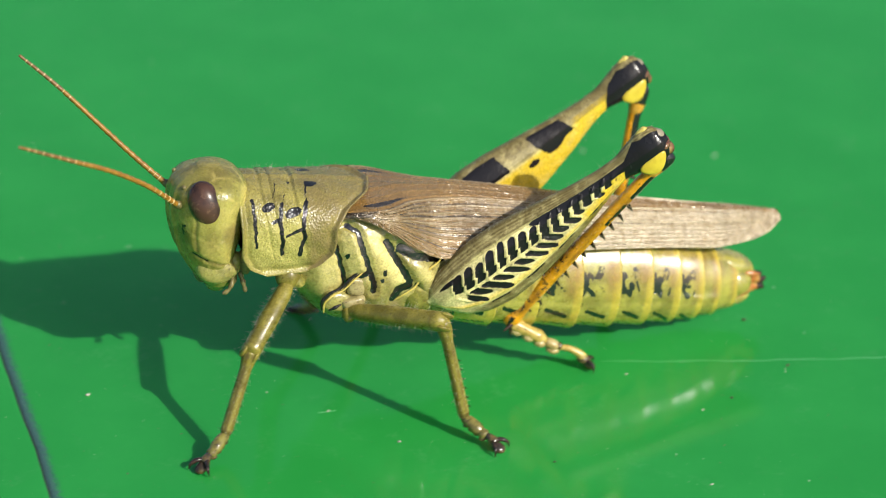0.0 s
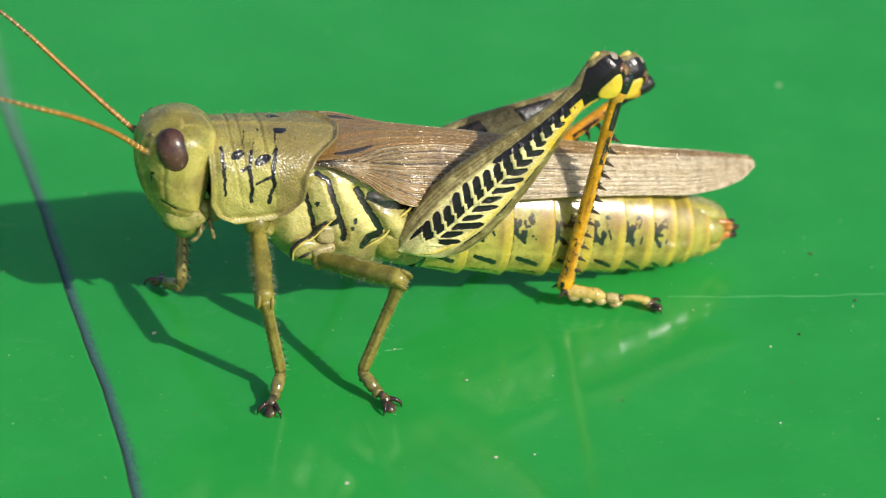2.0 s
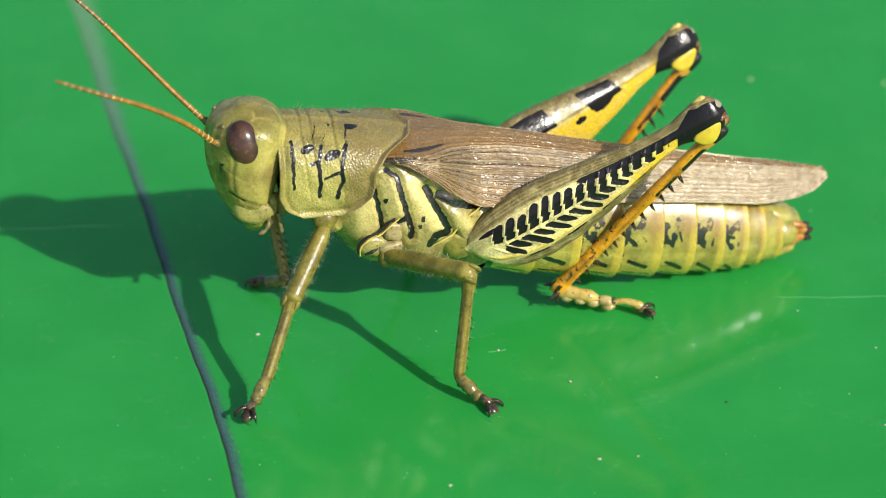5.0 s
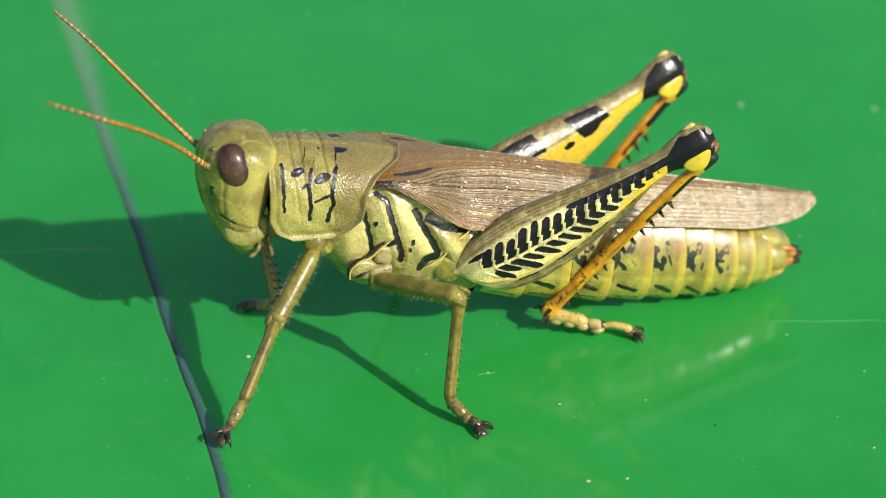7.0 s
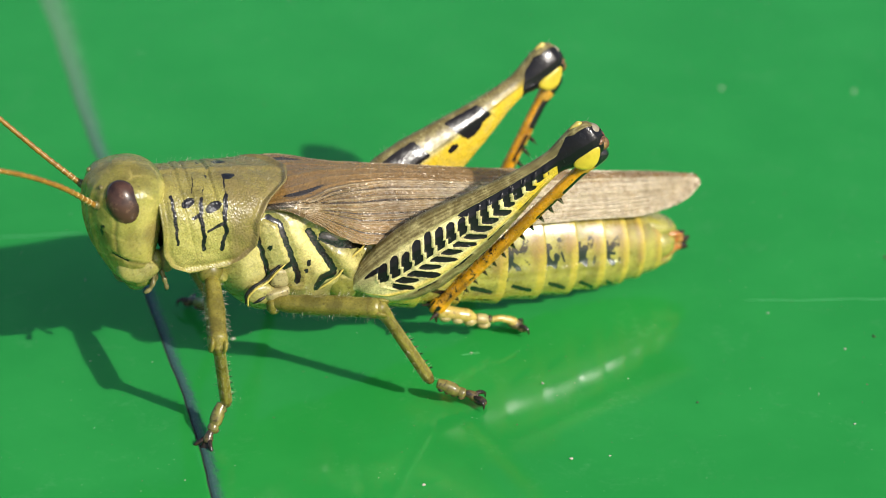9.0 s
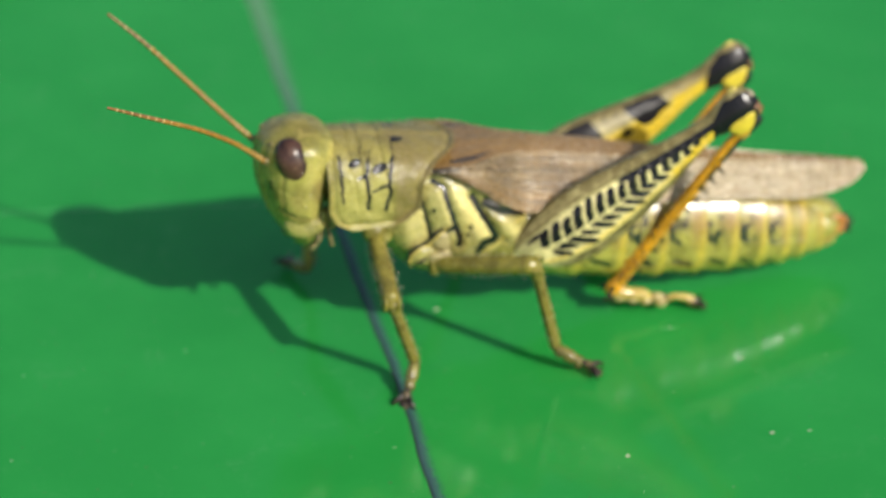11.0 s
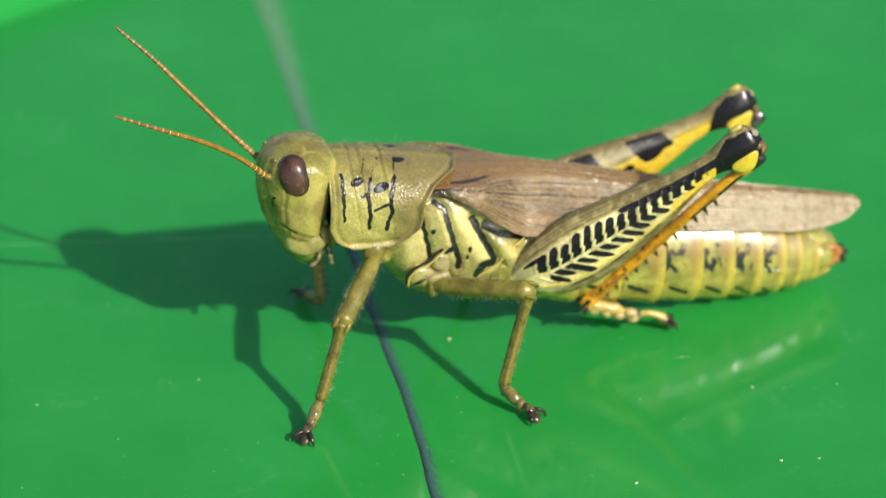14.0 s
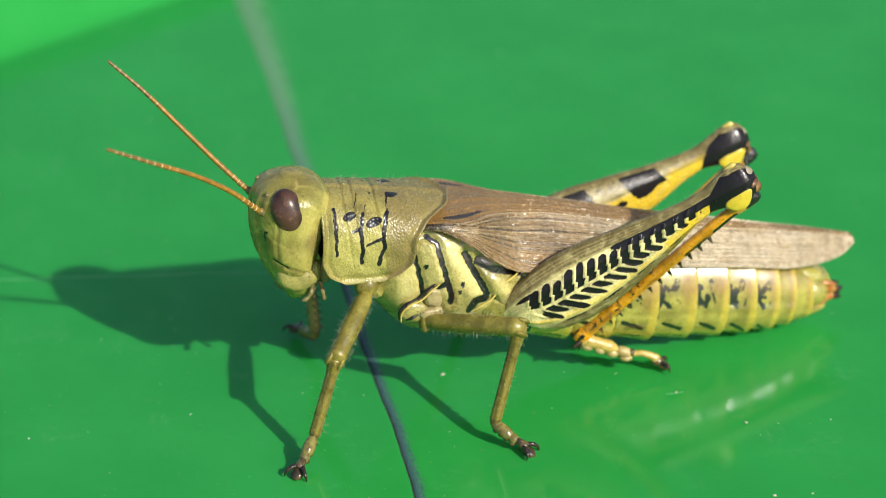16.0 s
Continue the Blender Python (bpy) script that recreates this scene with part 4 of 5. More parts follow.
    saddle = np.maximum(crescent, np.maximum(spot(X, ht, (16.1, -0.45), 1.2, 0.8, 0, 0.15), band(X + 0.3 * ht, 14.75, 17.2, 0.25) * np.clip((0.3 - ht) / 0.2, 0, 1)))
    saddle = np.maximum(saddle, np.clip((X - 16.9) / 0.3, 0, 1) * np.clip((0.9 - ht) / 0.2, 0, 1))
    ink_o = np.maximum(np.maximum(chev, topdark * 0.9), saddle)
    ink_o = np.maximum(ink_o, stroke(X, C, ((1.5, -0.70), (12.5, -0.68)), 0.05, 0.06) * (np.sin(X * 2.3) > -0.1) * 0.8)
    ink_o = np.maximum(ink_o, spot(X, C, (1.1, 0.45), 0.7, 0.10, 0, 0.4) * 0.8)
    pale_o = band(C, -0.65, -0.52, 0.05) * 0.6
    pale_o = np.maximum(pale_o, band(X, 10.5, 15, 1.0) * band(C, -1.1, -0.35 + 0.25 * (X - 11.5).clip(0, 2), 0.2))
    brown_o = np.maximum(np.maximum(0.6 * band(C, 0.56, 0.8, 0.04), (0.9 + 0.1 * np.sin(C * 70 + 0.4 * X)) * band(C, 0.64, 1.2, 0.04)), band(C, -1.2, -0.67, 0.05) * band(X, 1.5, 13, 2) * 0.95) * np.clip((19.0 - X) / 0.8, 0, 1)
    # inner face: yellow with broad dark bars
    bars = np.maximum(band(X + 0.5 * C, 4.4, 6.9, 0.3) * band(C, 0.12, 0.9, 0.08), band(X + 0.5 * C, 9.2, 11.7, 0.3) * band(C, -0.12, 0.9, 0.08))
    bars = np.maximum(bars, spot(X, ht, (10.2, -0.32), 0.75, 0.30, 10) * 0.9)
    bars = np.maximum(bars, spot(X, ht, (8.4, -0.45), 0.42, 0.24))
    ink_i = np.maximum(bars, saddle)
    pale_i = np.clip((0.16 - C) / 0.2, 0, 1)
    pale_i = np.maximum(pale_i, band(X, 11.8, 15.0, 0.5) * (C < 0.5))
    brown_i = (0.7 * band(C, 0.12, 0.5, 0.12) + band(C, 0.50, 1.2, 0.15)) * np.clip((19.0 - X) / 0.8, 0, 1) * 0.9
    o = outer.astype(float)
    ink = (ink_o * o + ink_i * (1 - o), pale_o * o + pale_i * (1 - o), brown_o * o + brown_i * (1 - o))
    fem = surf("hind_femur", np.stack([Xr, Y, Z], -1), FEMUR, hopper, ink, label="thick pale jumping thigh with black chevrons")
    k = length
    surf("knee_cap", blob((k + 0.40, 0, 0.90), (0.66, 0.52, 0.50), (0, 34, 0)), KNEECAP, fem, label="greyish knee cap")
    surf("knee_crest", sweep(((k - 0.75, 0.0, 1.62), (k - 0.35, 0.0, 1.76), (k + 0.1, 0, 1.78), (k + 0.35, 0, 1.5)), (0.05, 0.13, 0.2, 0.08), 12, 30), YELLOW_EDGE, fem)
    surf("knee_hinge", blob((k + 0.50, 0, 0.15), (0.55, 0.78, 0.36)), KNEE, fem, label="dark red knee hinge")
    for q in (-1, 1):
        lobe_shape = blob((0, 0, 0), (0.80, 0.22, 0.56), power=2.5)
        lobe_shape[..., 0] *= 1.0 + 0.45 * lobe_shape[..., 2] / 0.58
        lobe_shape[..., 2] += 0.12 * lobe_shape[..., 0]
        surf("knee_lobe", lobe_shape * 1.1 + np.array((k - 0.58, 0.78 * q, -0.42)), VALVE_YELLOW, fem, label="bright yellow knee lobe")
    surf("knee_tip", blob((k - 0.1, 0, -0.92), (0.5, 0.5, 0.36)), INK, fem)
    surf("knee_condyle", blob((k + 0.55, 0, -0.30), (0.56, 0.56, 0.46), (0, 50, 0)), CONDYLE, fem, label="tan rounded knee joint")
    hairs_on(fem, 220, 0.42, fem, 21, lambda V, N: np.abs(N[:, 2]) > 0.7, width=0.007)
    return fem


KNEE = make_plain("reddish_brown_hinge", (0.10, 0.035, 0.025), (0.24, 0.12, 0.06), 0.2, 0.4, spot=(0.02, 0.015, 0.015))
CONDYLE = make_plain("tan_joint_skin", (0.26, 0.15, 0.05), (0.12, 0.055, 0.03), 0.2, 0.6, spec=0.7, spot=(0.06, 0.03, 0.02))
VALVE_YELLOW = make_plain("bright_yellow_skin", (0.66, 0.52, 0.045), (0.56, 0.43, 0.035), 0.3, 0.6)


def spike(length, r):
    a = np.linspace(0, 2 * np.pi, 8, endpoint=False)
    prof = np.array([[0, 1.0], [0.3, 0.85], [0.7, 0.45], [1.0, 0.02]])
    P = np.zeros((4, 8, 3))
    P[..., 0] = prof[:, :1] * length + 0.06 * length * (prof[:, :1] ** 2)
    P[..., 1] = prof[:, 1:] * r * np.cos(a)
    P[..., 2] = prof[:, 1:] * r * np.sin(a)
    return P


def build_hind_tibia(s, length):
    nu, nv = 160, 40
    xs = np.linspace(-0.35, length + 0.25, nu)
    t = xs / length
    r = sm(t, [-0.03, 0.0, 0.05, 0.12, 0.5, 0.92, 0.98, 1.02], [0.3, 0.60, 0.58, 0.43, 0.43, 0.46, 0.60, 0.35], 0.012)
    r[0] = r[-1] = 0.02
    P = loft(xs, 0, sm(t, [0, 0.1, 0.5, 1], [-0.05, -0.2, -0.15, 0], 0.05), r * 0.9, r, nv, 2.0)
    X, Z = P[..., 0] / length, P[..., 2]
    ink = np.maximum(band(X, -0.1, 0.055, 0.02), band(X, 0.10, 0.23, 0.02) * (Z > -0.35) * 0.9)
    ink = np.maximum(ink, band(X, 0.955, 1.1, 0.02) * (0.35 + 0.4 * np.sin(P[..., 1] * 14)))
    ink = np.maximum(ink, band(X, 0.30, 0.95, 0.05) * band(np.abs(P[..., 1]), 0.36, 0.5, 0.05) * 0.25)
    pale = np.maximum(band(X, 0.055, 0.10, 0.01) * 0.3, band(X, 0.22, 0.9, 0.1) * band(Z, 0.10, 0.6, 0.08) * 0.9)
    brown = band(X, 0.2, 0.97, 0.1) * band(Z, -0.36, -0.12, 0.10) * (0.35 + 0.45 * np.sin(X * 23 + 1))
    ink = np.maximum(ink, band(X, 0.26, 0.40, 0.03) * band(Z, -0.32, 0.0, 0.08) * 0.6)
    ink = np.maximum(ink, 0.48 * band(X, 0.06, 0.60, 0.06) * (Z > 0.0))
    ink = np.maximum(ink, 0.42 * band(X, 0.45, 0.98, 0.06) * band(Z, -0.7, -0.24, 0.06))
    tib = surf("hind_tibia", P, TIBIA, hopper, (ink, pale, brown), label="orange-yellow shin with black spines")
    base = None
    for q in (-1, 1):
        for i in range(12):
            x = length * (0.27 + 0.057 * i)
            d = Matrix.Translation(Vector((x, 0.26 * q, 0.18)) * MM) @ Euler((0, radians(-66), radians(28 * q))).to_matrix().to_4x4()
            if base is None:
                base = surf("spine", spike(0.68, 0.15), CLAW, tib, label="black shin spine")
            else:
                n_ = new("spine", base.data)
                n_.parent = tib
            ob = base if (q == -1 and i == 0) else n_
            ob.matrix_local = d
    for q in (-1, 1):
        for dx, ang in ((0.0, -30), (-0.1, 35)):
            sp = new("spur", base.data)
            sp.parent = tib
            sp.matrix_local = Matrix.Translation(Vector((length + dx, 0.35 * q, -0.1)) * MM) @ Euler((0, radians(ang), radians(26 * q))).to_matrix().to_4x4() @ Matrix.Scale(1.15, 4)
    hairs_on(tib, 120, 0.4, tib, 25, lambda V, N: V[:, 0] > 3, width=0.007)
    return tib


def build_claws(parent, at, size):
    claw = []
    for q in (-1, 1):
        pts = np.array(((-0.15, 0.1 * q, 0.05), (0.12, 0.32 * q, 0.18), (0.36, 0.50 * q, 0.10), (0.50, 0.58 * q, -0.20))) * size + np.array(at)
        claw.append(surf("claw", sweep(pts, (0.12 * size, 0.11 * size, 0.08 * size, 0.012), 8, 16), CLAW, parent))
    surf("arolium", blob(np.array(at) + np.array((0.22, 0, -0.10)) * size, (0.36 * size, 0.30 * size, 0.2 * size)), AROLIUM, parent)


def build_tarsus(kind, length):
    """A three-jointed foot with sole pads, two claws and the pad between them."""
    if kind == "hind":
        foot = surf("hind_tarsus", sweep(((0, 0, 0), (1.0, 0, 0.02), (2.3, 0, 0.0), (2.9, 0, -0.12)), (0.42, 0.46, 0.40, 0.46, 0.2), 16, 40), TARSUS, hopper, label="yellowish hind foot with pale sole pads")
        for x, r in ((0.75, 0.42), (1.65, 0.40), (2.5, 0.42)):
            surf("sole_pad", blob((x, 0, -0.34), (r * 1.12, 0.42, 0.34), (0, -14, 0)), PALEPAD, foot)
        surf("second_joint", sweep(((2.8, 0, -0.1), (3.3, 0, -0.08), (3.8, 0, -0.2)), (0.3, 0.36, 0.38, 0.2), 14, 20), PALEPAD, foot)
        surf("sole_pad", blob((3.5, 0, -0.42), (0.46, 0.38, 0.26), (0, -14, 0)), PALEPAD, foot)
        surf("third_joint", sweep(((3.7, 0, -0.1), (4.4, 0, 0.20), (5.2, 0, 0.18), (5.9, 0, -0.12)), (0.17, 0.21, 0.22, 0.26, 0.33, 0.2), 14, 30), TARSUS, foot)
        surf("dark_joint", blob((5.65, 0, -0.06), (0.52, 0.35, 0.34)), DARKPAD, foot)
        surf("dark_joint", blob((3.75, 0, 0.02), (0.22, 0.26, 0.26)), DARKPAD, foot)
        build_claws(foot, (5.9, 0, -0.12), 1.25)
    else:
        k = length / 3.1
        foot = surf(kind + "_tarsus", sweep(((-0.1, 0, 0), (0.5 * k, 0, 0.05), (1.0 * k, 0, 0.0), (1.35 * k, 0, -0.08)), (0.3, 0.36, 0.40, 0.42, 0.34), 16, 34), PAD, hopper, label="olive foot with dark pads and claws")
        for x in (0.3, 0.72, 1.12):
            surf("sole_pad", blob((x * k, 0, -0.24), (0.24, 0.34, 0.22), (0, -20, 0)), DARKPAD, foot)
        surf("second_joint", sweep(((1.2 * k, 0, -0.02), (1.5 * k, 0, 0), (1.8 * k, 0, -0.08)), (0.28, 0.33, 0.37, 0.26), 14, 20), PAD, foot)
        surf("sole_pad", blob((1.62 * k, 0, -0.24), (0.26, 0.35, 0.2), (0, -20, 0)), DARKPAD, foot)
        surf("third_joint", sweep(((1.65 * k, 0, 0.0), (2.05 * k, 0, 0.12), (2.55 * k, 0, 0.02)), (0.2, 0.22, 0.28, 0.34, 0.28), 14, 24), DARKPAD, foot)
        surf("dark_joint", blob((2.0 * k, 0, 0.14), (0.32, 0.24, 0.2)), DARKPAD, foot)
        build_claws(foot, (2.5 * k, 0, 0.05), 1.35)
    return foot


TARSUS = make_plain("tarsus_skin", (0.56, 0.42, 0.11), (0.44, 0.31, 0.07), 0.24, 0.5, spec=0.7, spot=(0.05, 0.035, 0.02))


def build_walking_femur(kind, length):
    nu, nv = 110, 60
    xs = np.linspace(-0.35, length + 0.42, nu)
    t = xs / length
    big = 0.80 if kind == "fore" else 0.84
    r = sm(t, [-0.07, 0.0, 0.12, 0.5, 0.85, 0.93, 1.0, 1.08], [0.2, 0.55, 0.78, 0.9, 0.86, 0.90, 0.86, 0.2], 0.02) * big
    r[0] = r[-1] = 0.02
    P = loft(xs, 0, sm(t, [0, 0.5, 1], [0, 0.08, 0], 0.1), r * 0.86, r, nv, 2.3)
    ring = np.exp(-(((P[..., 0] / length - 0.93) / 0.02) ** 2)) * 0.6
    dash = stroke(P[..., 0], P[..., 2], ((length * 0.35, 0.25), (length * 0.60, 0.28)), 0.16, 0.12) * 0.45
    pale = 0.5 * band(P[..., 2], -1, -0.3, 0.3)
    fem = surf(kind + "_femur", P, LEG, hopper, (dash, pale, ring), label="olive thigh with fine pale hairs")
    for q in (-1, 1):
        surf("knee_lobe", blob((length + 0.1, 0.52 * q * big, -0.05), (0.5, 0.2, 0.55)), LEG, fem)
    hairs_on(fem, 240, 0.42, fem, 31, lambda V, N: N[:, 2] < 0.5, width=0.011)
    return fem


def build_walking_tibia(kind, length):
    nu, nv = 90, 40
    xs = np.linspace(-0.3, length + 0.15, nu)
    t = xs / length
    r = sm(t, [-0.05, 0, 0.08, 0.2, 0.6, 0.95, 1.03], [0.2, 0.50, 0.50, 0.37, 0.38, 0.38, 0.2], 0.015)
    r[0] = r[-1] = 0.02
    P = loft(xs, 0, sm(t, [0, 0.15, 0.5, 1], [0.0, -0.08, -0.05, 0], 0.05), r, r, nv)
    brown = band(P[..., 0] / length, 0.93, 1.1, 0.02) * 0.8 + 0.8 * band(P[..., 1], -0.09, 0.07, 0.06) + 0.55 * band(np.abs(P[..., 1]), 0.27, 0.36, 0.05) + 0.35 * band(t, 0.03, 0.1, 0.02)[:, None]
    pale = 0.6 * band(t, 0.35, 0.9, 0.2)[:, None] * (P[..., 2] < 0)
    tib = surf(kind + "_tibia", P, LEG, hopper, (0 * brown, pale, np.clip(brown, 0, 1)), label="thin brownish-olive shin with small dark spines")
    base = None
    for q in (-1, 1):
        for i in range(6):
            m = Matrix.Translation(Vector((length * (0.42 + 0.095 * i), 0.22 * q, -0.33)) * MM) @ Euler((0, radians(48), radians(30 * q))).to_matrix().to_4x4()
            if base is None:
                base = ob = surf("spine", spike(0.42, 0.06), CLAW, tib)
            else:
                ob = new("spine", base.data)
                ob.parent = tib
            ob.matrix_local = m
    hairs_on(tib, 140, 0.38, tib, 33, lambda V, N: V[:, 0] > 0.6, width=0.008)
    return tib


build_head()
build_pronotum()
build_thorax()
for side in (-1, 1):
    build_wing(side)
abdomen = build_abdomen()

LENGTHS = {"fore": (5.18, 5.52, 3.1), "mid": (6.8, 6.91, 3.2), "hind": (16.85, 15.87, 6.5)}
HIPS = {
    ("fore", -1): (-4.2, -3.0, 9.0),
    ("mid", -1): (-0.3, -3.8, 6.8),
    ("hind", -1): (5.4, -3.75, 7.1),
    ("fore", 1): (-4.2, 3.0, 9.0),
    ("mid", 1): (-0.3, 3.8, 6.8),
    ("hind", 1): (6.5, 3.4, 7.8),
}
legs = {}
for side in (-1, 1):
    for kind in ("fore", "mid", "hind"):
        lf, lt, ls = LENGTHS[kind]
        if kind == "hind":
            legs[kind, side] = (build_hind_femur(side, lf + 0.35 * (side + 1)), build_hind_tibia(side, lt), build_tarsus(kind, ls))
        else:
            legs[kind, side] = (build_walking_femur(kind, lf), build_walking_tibia(kind, lt), build_tarsus(kind, ls))

# ---- crumbs and scratches on the paint ----


def crumb(x, y, size, mat, seed):
    rng = np.random.default_rng(seed)
    P = blob((0, 0, 0), (size, size * 0.75, size * 0.5), nu=7, nv=9)
    P = P * (1 + 0.25 * rng.normal(size=P.shape[:2] + (1,)) * 0.6)
    P[0], P[-1] = P[0, 0], P[-1, 0]
    P[..., 2] -= P[..., 2].min() + size * 0.08
    ob = surf("crumb", P, mat)
    ob.location = (x * MM, y * MM, 0)
    ob.rotation_euler.z = rng.uniform(0, 6)
    tagged(ob, "tiny pale crumb of dust lying on green paint" if mat is DUST else "tiny dark speck of grit on green paint", "crumb", "crumbs on the paint")


for i, (x, y, r) in enumerate(((-12.55, -13.98, 0.24), (2.87, -15.92, 0.16), (8.82, -28.3, 0.20), (7.33, -19.62, 0.17), (26.97, -15.7, 0.14), (26.6, -24.6, 0.15), (11.2, -28.0, 0.13), (22.4, -11.2, 0.12))):
    crumb(x, y, r * 0.62, DUST, i)
for i, (x, y, r) in enumerate(((30.97, -3.96, 0.14), (33.2, -10.0, 0.12), (29.0, -14.2, 0.11), (17.0, -22.0, 0.09))):
    crumb(x, y, r, GRIT, 20 + i)


def build_dust():
    """Fine dust: far too much of it to count."""
    rng = np.random.default_rng(77)
    for mat, count, name in ((DUST, 2200, "dust"), (GRIT, 3600, "grit")):
        V, F = [], []
        for _ in range(count):
            x, y = rng.uniform(-62, 48), rng.uniform(-45, 40)
            r = 0.015 * rng.lognormal(0, 0.6)
            i = len(V)
            a = rng.uniform(0, 6.3)
            for j in range(4):
                b = a + j * 1.57
                q = r * rng.uniform(0.6, 1.3)
                V.append((x + q * math.cos(b), y + q * math.sin(b), 0.0))
            V.append((x, y, r * 0.9))
            F += [(i, i + 1, i + 4), (i + 1, i + 2, i + 4), (i + 2, i + 3, i + 4), (i + 3, i, i + 4)]
        tagged(link_mesh(name, V, F, mat, smooth=False), "fine dust scattered over the green paint", "dust", kind="stuff")


build_dust()


def scratch(pts, width):
    P = np.asarray(pts, float)
    t = np.linspace(0, 1, 80)
    k = np.linspace(0, 1, len(P))
    x, y = sm(t, k, P[:, 0], 0.05), sm(t, k, P[:, 1], 0.05)
    y = y + 0.05 * np.sin(t * 31) + 0.03 * np.sin(t * 77)
    w = width * (0.6 + 0.4 * np.sin(t * 23) ** 2) * np.sqrt(np.clip(np.minimum(t, 1 - t) * 8, 0, 1))
    G = np.stack([np.stack([x, y - w, 0 * x + 0.001], -1), np.stack([x, y, 0 * x + 0.012], -1), np.stack([x, y + w, 0 * x + 0.001], -1)], 1)
    ob = surf("scratch", G, SCRATCH, wrap=False)
    tagged(ob, "thin pale scratch in the green paint", "scratch", "scratches in the paint")


scratch(((20.5, -9.5), (30, -9.4), (40, -8.9), (55, -8.4)), 0.045)
scratch(((-60, -3.0), (-44, -1.5), (-30, -0.4), (-22, 0.2)), 0.05)
scratch(((2.2, -16.1), (3.4, -15.8)), 0.06)


def hinge(a, b, up=(0, 0, 1)):
    """The pose of a joint whose hinge is at a and whose length runs to b, millimetres, its back towards up."""
    x = (Vector(b) - Vector(a)).normalized()
    z = Vector(up)
    z = (z - x * z.dot(x)).normalized()
    y = z.cross(x)
    m = Matrix((x, y, z)).transposed().to_4x4()
    m.translation = Vector(a) * MM
    return m


